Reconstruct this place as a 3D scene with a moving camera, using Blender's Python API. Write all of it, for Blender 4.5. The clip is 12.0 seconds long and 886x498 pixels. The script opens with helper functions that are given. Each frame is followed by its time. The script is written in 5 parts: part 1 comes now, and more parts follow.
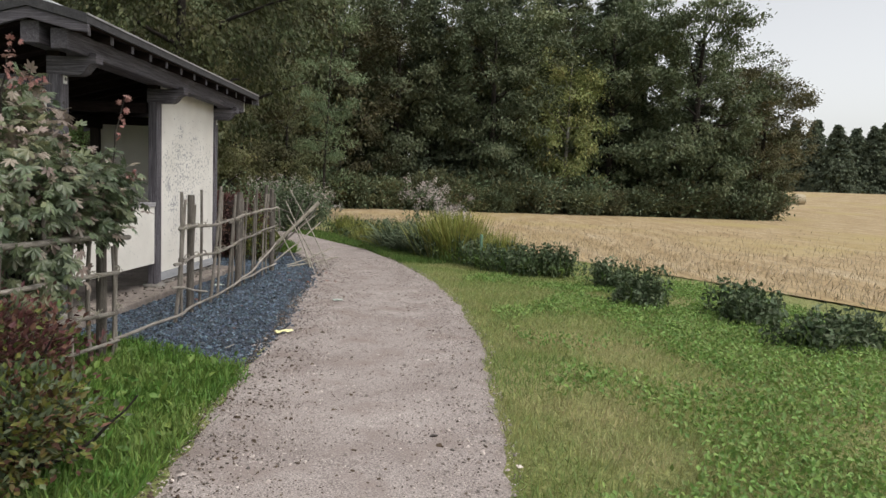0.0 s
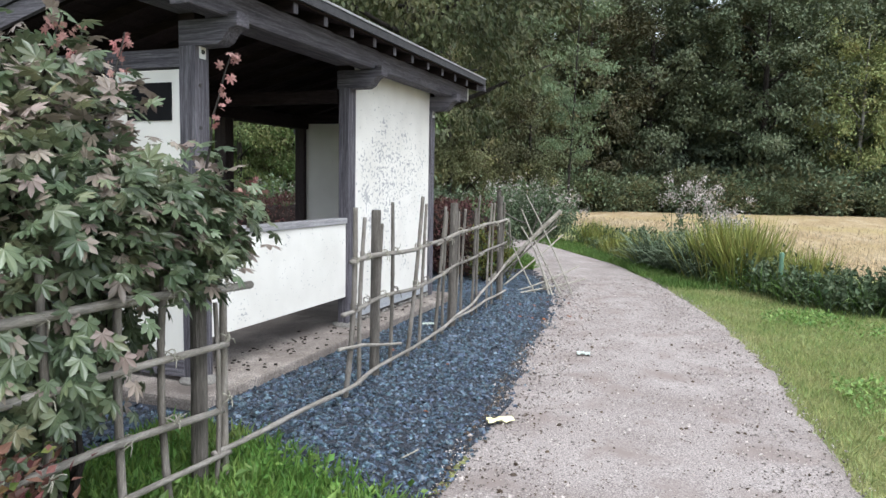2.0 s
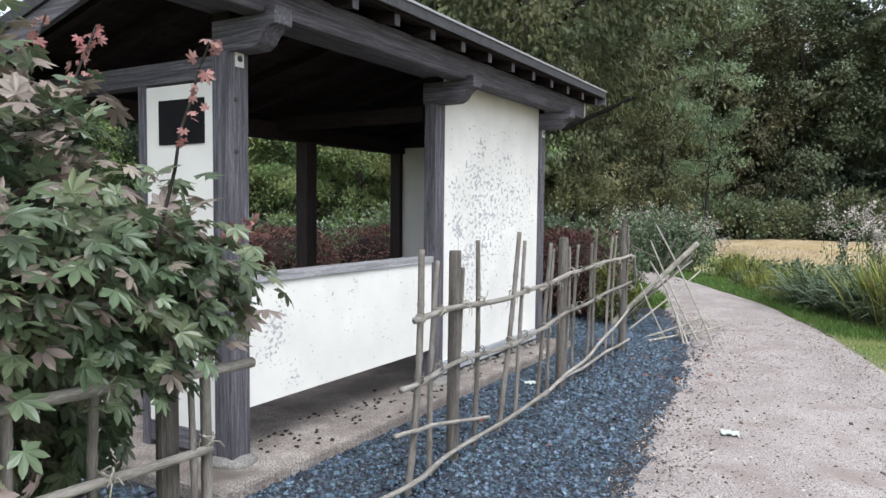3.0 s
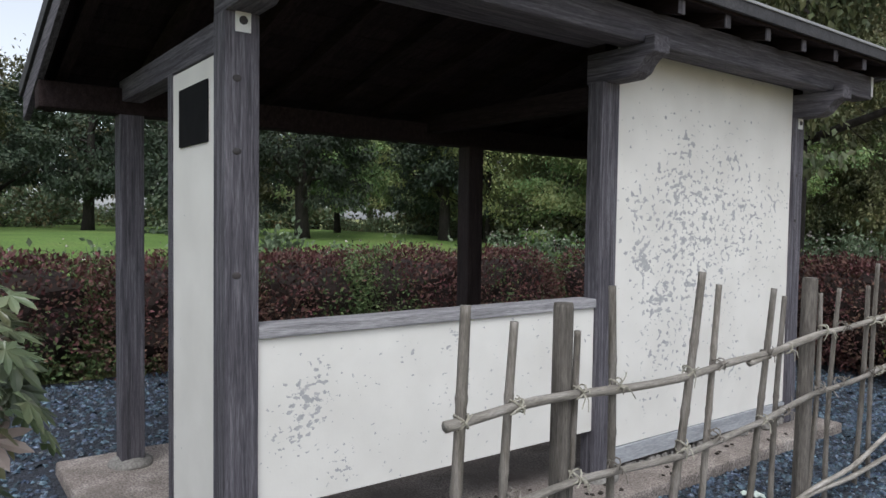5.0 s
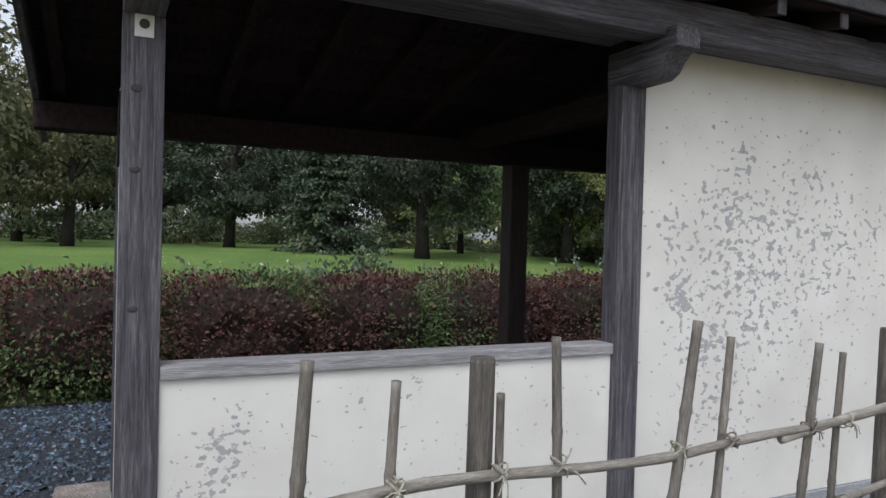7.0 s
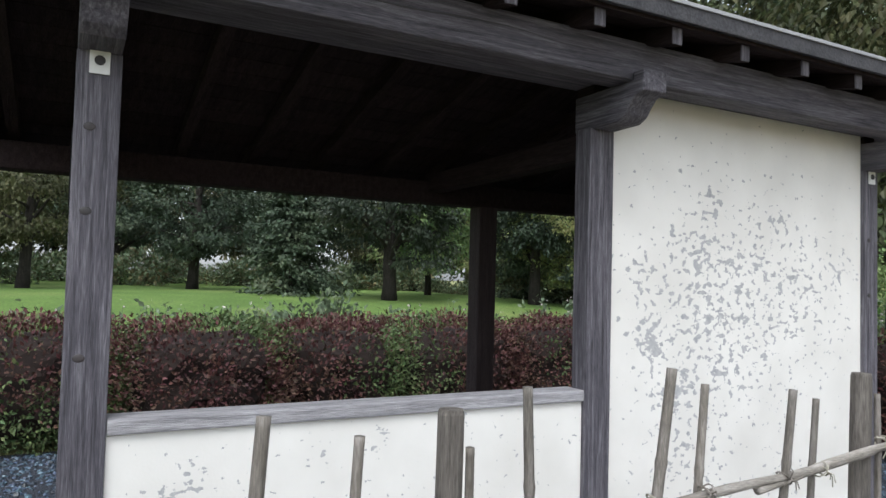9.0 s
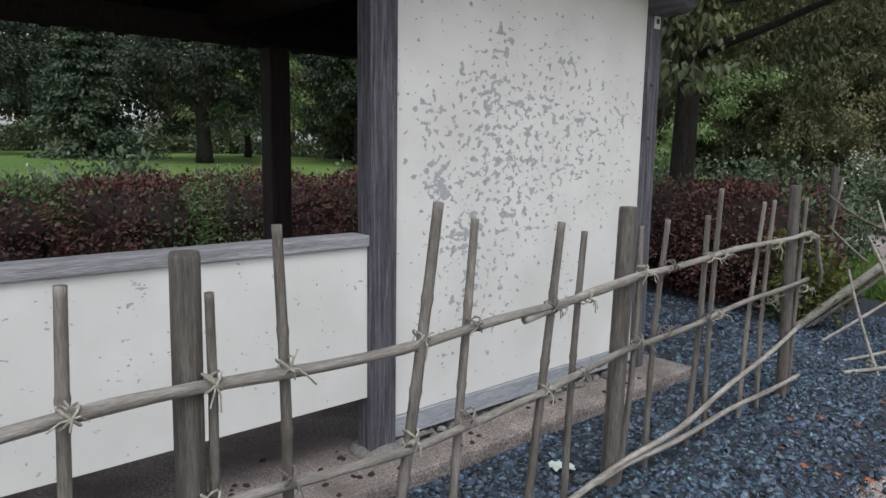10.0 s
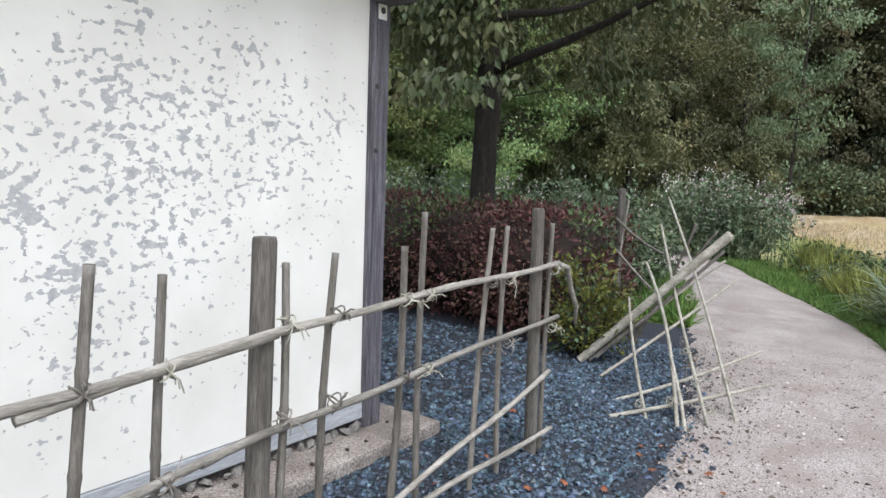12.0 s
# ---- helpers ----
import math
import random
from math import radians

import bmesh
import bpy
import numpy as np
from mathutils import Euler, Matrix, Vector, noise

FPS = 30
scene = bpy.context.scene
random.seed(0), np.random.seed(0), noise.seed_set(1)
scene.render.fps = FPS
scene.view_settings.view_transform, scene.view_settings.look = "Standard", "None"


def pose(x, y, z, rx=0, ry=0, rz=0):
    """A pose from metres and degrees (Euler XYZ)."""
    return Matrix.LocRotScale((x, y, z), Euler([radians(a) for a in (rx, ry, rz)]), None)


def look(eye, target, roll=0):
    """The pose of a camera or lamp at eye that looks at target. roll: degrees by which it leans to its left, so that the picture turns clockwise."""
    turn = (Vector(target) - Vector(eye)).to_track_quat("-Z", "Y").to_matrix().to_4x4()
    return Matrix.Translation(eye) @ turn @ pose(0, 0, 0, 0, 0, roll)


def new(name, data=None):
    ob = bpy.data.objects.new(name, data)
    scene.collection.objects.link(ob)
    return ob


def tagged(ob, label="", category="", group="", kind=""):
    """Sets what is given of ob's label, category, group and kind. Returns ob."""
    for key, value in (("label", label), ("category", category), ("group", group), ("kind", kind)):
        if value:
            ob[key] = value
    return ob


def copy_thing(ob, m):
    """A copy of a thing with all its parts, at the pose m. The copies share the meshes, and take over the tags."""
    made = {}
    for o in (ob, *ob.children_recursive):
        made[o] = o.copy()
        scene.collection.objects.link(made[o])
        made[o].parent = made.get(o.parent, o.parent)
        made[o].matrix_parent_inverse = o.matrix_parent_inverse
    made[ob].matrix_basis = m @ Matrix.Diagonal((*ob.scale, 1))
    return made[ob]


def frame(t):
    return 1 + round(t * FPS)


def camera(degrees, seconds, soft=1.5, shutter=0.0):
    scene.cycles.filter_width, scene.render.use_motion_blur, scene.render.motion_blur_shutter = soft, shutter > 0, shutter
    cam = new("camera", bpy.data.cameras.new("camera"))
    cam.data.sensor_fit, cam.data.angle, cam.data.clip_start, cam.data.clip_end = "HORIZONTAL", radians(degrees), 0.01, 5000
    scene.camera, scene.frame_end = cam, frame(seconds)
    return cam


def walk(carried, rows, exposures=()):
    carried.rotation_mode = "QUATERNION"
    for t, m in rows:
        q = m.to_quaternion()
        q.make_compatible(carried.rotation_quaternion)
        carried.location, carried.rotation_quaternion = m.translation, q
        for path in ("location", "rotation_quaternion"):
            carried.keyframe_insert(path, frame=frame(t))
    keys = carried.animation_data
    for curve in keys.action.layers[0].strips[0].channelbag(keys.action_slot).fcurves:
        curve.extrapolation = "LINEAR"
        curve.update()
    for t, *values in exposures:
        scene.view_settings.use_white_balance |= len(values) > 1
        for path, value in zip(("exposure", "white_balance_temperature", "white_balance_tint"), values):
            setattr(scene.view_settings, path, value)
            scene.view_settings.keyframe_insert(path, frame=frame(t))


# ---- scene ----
cam = camera(64.1, 12.0)
PATH = [
    (0, (3.284, -7.829, 1.389), (3.265, -5.837, 1.219), 2.2),
    (0.5, (3.196, -7.146, 1.357), (2.995, -5.161, 1.212), 0.8),
    (1, (3.163, -6.596, 1.398), (2.786, -4.635, 1.296), 0.6),
    (1.5, (3.021, -5.998, 1.4), (2.568, -4.055, 1.258), 0.1),
    (2, (2.877, -5.403, 1.428), (2.187, -3.535, 1.242), 1.0),
    (2.5, (2.768, -4.869, 1.462), (1.968, -3.038, 1.36), -0.0),
    (3, (2.664, -4.366, 1.469), (1.647, -2.648, 1.351), 0.6),
    (3.5, (2.572, -3.906, 1.471), (1.38, -2.306, 1.326), 0.1),
    (3.7, (2.508, -3.705, 1.467), (1.271, -2.14, 1.318), -0.8),
    (5.3, (2.414, -2.594, 1.51), (0.758, -1.475, 1.429), 0.7),
    (5.5, (2.419, -2.468, 1.491), (0.742, -1.382, 1.408), 0.2),
    (6, (2.366, -2.265, 1.497), (0.634, -1.267, 1.427), 1.0),
    (6.5, (2.385, -2.076, 1.521), (0.57, -1.237, 1.461), 1.1),
    (7, (2.404, -1.963, 1.547), (0.597, -1.107, 1.513), 1.5),
    (7.2, (2.397, -1.949, 1.542), (0.604, -1.063, 1.516), 1.2),
    (8.8, (2.358, -1.933, 1.566), (0.572, -1.04, 1.679), 1.1),
    (9, (2.34, -1.931, 1.558), (0.574, -0.996, 1.643), 1.5),
    (9.5, (2.284, -1.861, 1.507), (0.65, -0.72, 1.346), 1.6),
    (10, (2.305, -1.67, 1.476), (0.828, -0.353, 1.185), 0.9),
    (10.5, (2.351, -1.421, 1.483), (1.102, 0.101, 1.132), 1.5),
    (11, (2.379, -1.192, 1.474), (1.363, 0.502, 1.158), 1.0),
    (11.5, (2.315, -0.876, 1.483), (1.362, 0.861, 1.207), 0.7),
    (12, (2.334, -0.583, 1.464), (1.138, 1.003, 1.234), 2.1),
]
EXPOSURES = [(0, 0.35, 6700, 10), (0.5, 0.75, 6350, 9), (1.0, 0.85, 6150, 8), (2.0, 1.0, 5950, 8), (3.5, 0.98, 5950, 9), (5.5, 0.32, 6050, 10), (7.0, 0.32, 6050, 10), (8.8, 0.88, 6000, 9), (9.1, 0.72, 6000, 9), (9.5, 0.2, 6050, 10), (10.0, 0.2, 6000, 10), (10.5, 0.55, 6000, 10), (12.0, 0.92, 6000, 9)]
walk(cam, [(t, look(e, g, r)) for t, e, g, r in PATH], EXPOSURES)

# ---------------------------------------------------------------- sky and sun (overcast)
world = bpy.data.worlds.new("overcast_sky")
scene.world = world
world.use_nodes = True
wn = world.node_tree.nodes
sky = wn.new("ShaderNodeTexSky")
sky.sky_type = "NISHITA"
sky.sun_disc = False
sky.sun_elevation = radians(54)
sky.sun_rotation = radians(122)
sky.dust_density = 2.0
grey = wn.new("ShaderNodeHueSaturation")
grey.inputs["Saturation"].default_value = 0.22
world.node_tree.links.new(sky.outputs[0], grey.inputs["Color"])
world.node_tree.links.new(grey.outputs[0], wn["Background"].inputs[0])
wn["Background"].inputs[1].default_value = 0.15

sun_data = bpy.data.lights.new("sun", "SUN")
sun_data.energy, sun_data.angle, sun_data.color = 1.6, radians(40), (1.0, 0.97, 0.92)
sun = new("sun", sun_data)
sun.matrix_world = look((6.3, -5, 14), (0, 0, 0))


# ---------------------------------------------------------------- materials
def material(name, colours, scale=6.0, rough=0.8, bump=0.3, stretch=(1, 1, 1), detail=6.0, fine=None,
             vary=0.0, island=0.0, hue=0.0, depth=0.01, distortion=0.0, spec=0.3, translucent=0.0, stains=None):
    """A procedural surface: colours along a ramp by noise, finer grain, bump, and variation by object or island."""
    m = bpy.data.materials.new(name)
    m.use_nodes = True
    n, l = m.node_tree.nodes, m.node_tree.links
    bsdf = n["Principled BSDF"]
    bsdf.inputs["Roughness"].default_value = rough
    bsdf.inputs["Specular IOR Level"].default_value = spec
    co = n.new("ShaderNodeTexCoord")
    mp = n.new("ShaderNodeMapping")
    mp.inputs["Scale"].default_value = stretch
    l.new(co.outputs["Object"], mp.inputs["Vector"])
    nz = n.new("ShaderNodeTexNoise")
    nz.inputs["Scale"].default_value, nz.inputs["Detail"].default_value = scale, detail
    nz.inputs["Roughness"].default_value, nz.inputs["Distortion"].default_value = 0.62, distortion
    l.new(mp.outputs[0], nz.inputs["Vector"])
    ramp = n.new("ShaderNodeValToRGB")
    while len(ramp.color_ramp.elements) < len(colours):
        ramp.color_ramp.elements.new(0.5)
    for k, c in enumerate(colours):
        e = ramp.color_ramp.elements[k]
        e.position, e.color = 0.28 + 0.44 * k / max(1, len(colours) - 1), (*c, 1)
    l.new(nz.outputs[0], ramp.inputs[0])
    col = ramp.outputs[0]
    height = nz.outputs[0]
    if fine:
        nf = n.new("ShaderNodeTexNoise")
        nf.inputs["Scale"].default_value, nf.inputs["Detail"].default_value = fine[0], 3.0
        l.new(mp.outputs[0], nf.inputs["Vector"])
        mr = n.new("ShaderNodeMapRange")
        mr.inputs[1].default_value, mr.inputs[2].default_value = 0.3, 0.7
        mr.inputs[3].default_value, mr.inputs[4].default_value = 1 - fine[1], 1 + fine[1]
        l.new(nf.outputs[0], mr.inputs[0])
        mx = n.new("ShaderNodeVectorMath")
        mx.operation = "SCALE"
        l.new(col, mx.inputs[0])
        l.new(mr.outputs[0], mx.inputs["Scale"])
        col = mx.outputs[0]
        ad = n.new("ShaderNodeMath")
        ad.operation = "ADD"
        l.new(nz.outputs[0], ad.inputs[0])
        l.new(nf.outputs[0], ad.inputs[1])
        height = ad.outputs[0]
    if stains:
        ns = n.new("ShaderNodeTexNoise")
        ns.inputs["Scale"].default_value, ns.inputs["Detail"].default_value = stains[0], 4.0
        l.new(co.outputs["Object"], ns.inputs["Vector"])
        sr = n.new("ShaderNodeMapRange")
        sr.inputs[1].default_value, sr.inputs[2].default_value = 0.5, 0.72
        l.new(ns.outputs[0], sr.inputs[0])
        mixs = n.new("ShaderNodeMix")
        mixs.data_type = "RGBA"
        l.new(sr.outputs[0], mixs.inputs[0])
        l.new(col, mixs.inputs[6])
        mixs.inputs[7].default_value = (*stains[1], 1)
        col = mixs.outputs[2]
    for amount, source in ((vary, "object"), (island, "island")):
        if not amount:
            continue
        if source == "object":
            src = n.new("ShaderNodeObjectInfo").outputs["Random"]
        else:
            src = n.new("ShaderNodeNewGeometry").outputs["Random Per Island"]
        hs = n.new("ShaderNodeHueSaturation")
        mv = n.new("ShaderNodeMapRange")
        mv.inputs[3].default_value, mv.inputs[4].default_value = 1 - amount, 1 + amount
        l.new(src, mv.inputs[0])
        l.new(mv.outputs[0], hs.inputs["Value"])
        if hue:
            mh = n.new("ShaderNodeMapRange")
            mh.inputs[3].default_value, mh.inputs[4].default_value = 0.5 - hue, 0.5 + hue
            mm = n.new("ShaderNodeMath")
            mm.operation = "MULTIPLY"
            mm.inputs[1].default_value = 7.31
            fr = n.new("ShaderNodeMath")
            fr.operation = "FRACT"
            l.new(src, mm.inputs[0])
            l.new(mm.outputs[0], fr.inputs[0])
            l.new(fr.outputs[0], mh.inputs[0])
            l.new(mh.outputs[0], hs.inputs["Hue"])
        l.new(col, hs.inputs["Color"])
        col = hs.outputs[0]
    l.new(col, bsdf.inputs["Base Color"])
    if bump:
        b = n.new("ShaderNodeBump")
        b.inputs["Strength"].default_value, b.inputs["Distance"].default_value = bump, depth
        l.new(height, b.inputs["Height"])
        l.new(b.outputs[0], bsdf.inputs["Normal"])
    if translucent:
        tr = n.new("ShaderNodeBsdfTranslucent")
        l.new(col, tr.inputs[0])
        ms = n.new("ShaderNodeMixShader")
        ms.inputs[0].default_value = translucent
        l.new(bsdf.outputs[0], ms.inputs[1])
        l.new(tr.outputs[0], ms.inputs[2])
        l.new(ms.outputs[0], n["Material Output"].inputs[0])
    return m


def plaster(name, spots, lift, small=25, big=10):
    """White limewash on grey render, flaked off in clusters; spots: (y, z, radius, weight) in the part's own metres."""
    m = bpy.data.materials.new(name)
    m.use_nodes = True
    n, l = m.node_tree.nodes, m.node_tree.links
    bsdf = n["Principled BSDF"]
    bsdf.inputs["Roughness"].default_value = 0.9
    bsdf.inputs["Specular IOR Level"].default_value = 0.15
    co = n.new("ShaderNodeTexCoord")
    sep = n.new("ShaderNodeSeparateXYZ")
    l.new(co.outputs["Object"], sep.inputs[0])

    def math_node(op, a, b=None, c=None):
        q = n.new("ShaderNodeMath")
        q.operation = op
        for k, v in enumerate((a, b, c)):
            if v is None:
                continue
            if isinstance(v, (int, float)):
                q.inputs[k].default_value = v
            else:
                l.new(v, q.inputs[k])
        return q.outputs[0]

    def noise_node(scale, detail, distortion=0.0, stretch=(1, 1, 1)):
        mp = n.new("ShaderNodeMapping")
        mp.inputs["Scale"].default_value = stretch
        l.new(co.outputs["Object"], mp.inputs[0])
        q = n.new("ShaderNodeTexNoise")
        q.inputs["Scale"].default_value, q.inputs["Detail"].default_value = scale, detail
        q.inputs["Distortion"].default_value = distortion
        l.new(mp.outputs[0], q.inputs[0])
        return q.outputs[0]

    dens = None
    for y, z, r, w in spots:
        dy = math_node("SUBTRACT", sep.outputs[1], y)
        dz = math_node("SUBTRACT", sep.outputs[2], z)
        d2 = math_node("ADD", math_node("MULTIPLY", dy, dy), math_node("MULTIPLY", dz, dz))
        g = math_node("MULTIPLY", math_node("EXPONENT", math_node("MULTIPLY", d2, -1.0 / (r * r))), w)
        dens = g if dens is None else math_node("MAXIMUM", dens, g)
    flakes = math_node("MAXIMUM", noise_node(small, 3.2, 0.15, (1, 0.85, 1.1)), math_node("SUBTRACT", noise_node(big, 5.0, 0.3, (1, 0.65, 1.5)), 0.07))
    dens = math_node("MULTIPLY", dens, math_node("MULTIPLY_ADD", noise_node(9, 2.0), 1.0, 0.5))
    level = math_node("MULTIPLY_ADD", dens, lift, flakes)
    bare = n.new("ShaderNodeMapRange")
    bare.inputs[1].default_value, bare.inputs[2].default_value = 0.733, 0.742
    l.new(level, bare.inputs[0])
    tone = noise_node(3.0, 6.0)
    white = n.new("ShaderNodeValToRGB")
    white.color_ramp.elements[0].color, white.color_ramp.elements[1].color = (0.66, 0.638, 0.595, 1), (0.76, 0.738, 0.695, 1)
    white.color_ramp.elements[0].position, white.color_ramp.elements[1].position = 0.3, 0.7
    l.new(tone, white.inputs[0])
    under = n.new("ShaderNodeValToRGB")
    under.color_ramp.elements[0].color, under.color_ramp.elements[1].color = (0.34, 0.34, 0.345, 1), (0.48, 0.475, 0.47, 1)
    under.color_ramp.elements[0].position, under.color_ramp.elements[1].position = 0.3, 0.7
    l.new(noise_node(40, 4.0), under.inputs[0])
    mix = n.new("ShaderNodeMix")
    mix.data_type = "RGBA"
    l.new(bare.outputs[0], mix.inputs[0])
    l.new(white.outputs[0], mix.inputs[6])
    l.new(under.outputs[0], mix.inputs[7])
    l.new(mix.outputs[2], bsdf.inputs["Base Color"])
    bump = n.new("ShaderNodeBump")
    bump.inputs["Strength"].default_value, bump.inputs["Distance"].default_value = 0.5, 0.004
    grain = noise_node(90, 3.0)
    l.new(math_node("SUBTRACT", math_node("MULTIPLY", grain, 0.25), bare.outputs[0]), bump.inputs["Height"])
    l.new(bump.outputs[0], bsdf.inputs["Normal"])
    return m


WOOD = [(0.034, 0.031, 0.037), (0.1, 0.093, 0.108), (0.2, 0.188, 0.208)]
wood_z = material("weathered_timber_upright", WOOD, 9, 0.75, 0.6, (8, 8, 0.3), fine=(75, 0.4), vary=0.12, distortion=0.8)
wood_y = material("weathered_timber_long", WOOD, 9, 0.75, 0.6, (8, 0.3, 8), fine=(75, 0.4), vary=0.12, distortion=0.8)
wood_x = material("weathered_timber_cross", WOOD, 9, 0.75, 0.6, (0.3, 8, 8), fine=(75, 0.4), vary=0.12, distortion=0.8)
sill_wood = material("grey_sill_timber", [(0.17, 0.165, 0.175), (0.3, 0.29, 0.3), (0.4, 0.39, 0.4)], 9, 0.75, 0.5, (5, 0.35, 5), fine=(60, 0.25))
# stained brown timber, its colour taken near black for the shade under the roof
dark_wood = material("shade_darkened_stained_timber", [(0.013, 0.009, 0.009), (0.029, 0.021, 0.021)], 7, 0.9, 0.4, (0.4, 6, 4), fine=(40, 0.3), vary=0.2, spec=0.08)
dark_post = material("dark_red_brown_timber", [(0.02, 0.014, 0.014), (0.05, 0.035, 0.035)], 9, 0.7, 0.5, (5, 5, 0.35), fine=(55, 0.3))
roof_felt = material("dark_roof_covering", [(0.03, 0.03, 0.034), (0.06, 0.058, 0.062)], 12, 0.7, 0.3, fine=(90, 0.3))
ridge_metal = material("pale_ridge_sheet", [(0.42, 0.44, 0.46), (0.55, 0.57, 0.58)], 8, 0.4, 0.1, spec=0.5)
plinth_stone = material("pink_grey_aggregate_concrete", [(0.15, 0.125, 0.11), (0.24, 0.207, 0.185), (0.35, 0.31, 0.28)], 5, 0.9, 0.8, fine=(95, 0.6), stains=(2.6, (0.13, 0.108, 0.095)), depth=0.008)
pad_stone = material("rounded_footing_stone", [(0.13, 0.122, 0.112), (0.25, 0.235, 0.215)], 9, 0.85, 0.5, fine=(80, 0.3))
sill_board = material("grey_base_board", [(0.26, 0.27, 0.29), (0.4, 0.41, 0.43)], 6, 0.8, 0.3, (4, 0.5, 4), fine=(50, 0.2))
wall_main = plaster("flaking_white_plaster", [(0.69, 1.93, 0.13, 0.9), (0.62, 1.7, 0.19, 1.0), (1.17, 1.87, 0.14, 0.9), (1.03, 1.68, 0.14, 0.9), (0.25, 1.57, 0.15, 0.9), (0.33, 1.32, 0.17, 1.0), (0.46, 1.08, 0.2, 1.0), (0.65, 1.4, 0.18, 1.0),
                                            (0.88, 1.4, 0.15, 0.8), (1.22, 1.58, 0.19, 0.8), (1.25, 1.38, 0.15, 0.7), (0.78, 1.18, 0.19, 0.9), (1.65, 1.65, 0.22, 0.65), (1.66, 1.36, 0.16, 0.5), (0.5, 0.82, 0.18, 0.8), (1.2, 0.66, 0.2, 0.6),
                                            (0.4, 0.57, 0.16, 0.6), (1.2, 0.92, 0.2, 0.4), (0.48, 1.8, 0.12, 0.7), (0.8, 1.45, 0.7, 0.78), (1.3, 1.5, 0.55, 0.66), (0.6, 0.8, 0.5, 0.55)], 0.235, 30, 15)
wall_low = plaster("lightly_flaking_white_plaster", [(-1.59, 0.9, 0.1, 0.9), (-1.64, 0.8, 0.13, 1.1), (-1.71, 0.68, 0.1, 0.9), (-0.96, 0.98, 0.07, 0.9), (-1.16, 0.94, 0.07, 0.7), (-0.83, 0.77, 0.14, 0.5), (-0.43, 0.93, 0.14, 0.45), (-1.42, 0.87, 0.1, 0.5),
                                                     (-1.02, 0.74, 0.12, 0.5), (-0.53, 0.75, 0.12, 0.5), (-1.5, 0.55, 0.12, 0.7), (-0.07, 0.92, 0.05, 0.7), (-0.9, 0.8, 0.9, 0.25)], 0.2, 46, 34)
wall_plain = plaster("sound_white_plaster", [(0.0, 0.35, 0.1, 0.3)], 0.1, 24, 12)
notice_black = material("black_notice_panel", [(0.008, 0.008, 0.009), (0.014, 0.014, 0.015)], 10, 0.9, 0.05, spec=0.1)
tag_white = material("white_plate", [(0.62, 0.62, 0.6), (0.72, 0.72, 0.7)], 20, 0.5, 0.0)
tag_dark = material("dark_disc", [(0.03, 0.03, 0.03), (0.06, 0.05, 0.05)], 20, 0.5, 0.0)
bamboo = material("weathered_bamboo", [(0.094, 0.083, 0.066), (0.166, 0.148, 0.128), (0.252, 0.230, 0.210)], 10, 0.6, 0.4, (4, 4, 0.5), fine=(70, 0.25), vary=0.25)
bamboo_rail = material("weathered_bamboo_rail", [(0.136, 0.123, 0.104), (0.238, 0.217, 0.189), (0.357, 0.332, 0.306)], 10, 0.6, 0.4, (4, 0.5, 4), fine=(70, 0.25), vary=0.2)
post_wood = material("grey_fence_post", [(0.056, 0.050, 0.044), (0.108, 0.096, 0.084), (0.160, 0.144, 0.128)], 9, 0.85, 0.6, (5, 5, 0.4), fine=(60, 0.3), vary=0.1)
twine = material("frayed_twine", [(0.16, 0.145, 0.11), (0.46, 0.44, 0.37)], 60, 0.9, 0.3)
path_mat = material("pinkish_crushed_stone_path", [(0.235, 0.2, 0.186), (0.3, 0.262, 0.246), (0.36, 0.32, 0.302)], 1.6, 0.95, 0.4, fine=(120, 0.6), stains=(2.8, (0.24, 0.198, 0.18)), depth=0.008)
pebble_mat = material("path_grit", [(0.17, 0.14, 0.125), (0.5, 0.45, 0.42)], 3, 0.9, 0.0, island=0.7)
# slate tones; the palest one and the spread by chip are raised as painted glints
gravel_mat = material("blue_black_slate_chippings", [(0.012, 0.02, 0.03), (0.038, 0.06, 0.088), (0.125, 0.168, 0.215)], 26, 0.42, 0.2, fine=(80, 0.35), island=0.8, hue=0.03, spec=0.5)
gravel_bed_mat = material("dark_gravel_bed", [(0.015, 0.017, 0.022), (0.05, 0.055, 0.07)], 30, 0.8, 0.8, fine=(60, 0.5), depth=0.02)
soil_grass = material("mown_grass_ground", [(0.13, 0.16, 0.055), (0.215, 0.225, 0.085), (0.31, 0.27, 0.14)], 0.55, 0.95, 0.8, fine=(38, 0.5), stains=(0.35, (0.15, 0.17, 0.05)), depth=0.03)
grass_mat = material("grass_blades", [(0.16, 0.25, 0.07), (0.27, 0.32, 0.12), (0.46, 0.4, 0.22)], 0.75, 0.6, 0.0, island=0.35, hue=0.03, translucent=0.3)
lush_mat = material("lush_grass_blades", [(0.070, 0.136, 0.030), (0.124, 0.209, 0.050), (0.179, 0.230, 0.075)], 2, 0.55, 0.0, island=0.35, hue=0.02, translucent=0.3)
clover_mat = material("clover_leaves", [(0.135, 0.24, 0.055), (0.235, 0.35, 0.105)], 1.2, 0.5, 0.0, island=0.35, hue=0.02, translucent=0.25)
reed_mat = material("yellow_green_reeds", [(0.17, 0.215, 0.045), (0.36, 0.33, 0.11)], 1.5, 0.6, 0.0, island=0.4, hue=0.03, translucent=0.25)
weed_mat = material("dark_weed_leaves", [(0.042, 0.064, 0.03), (0.085, 0.12, 0.06), (0.13, 0.165, 0.095)], 1.5, 0.6, 0.0, island=0.4, hue=0.03, translucent=0.2)
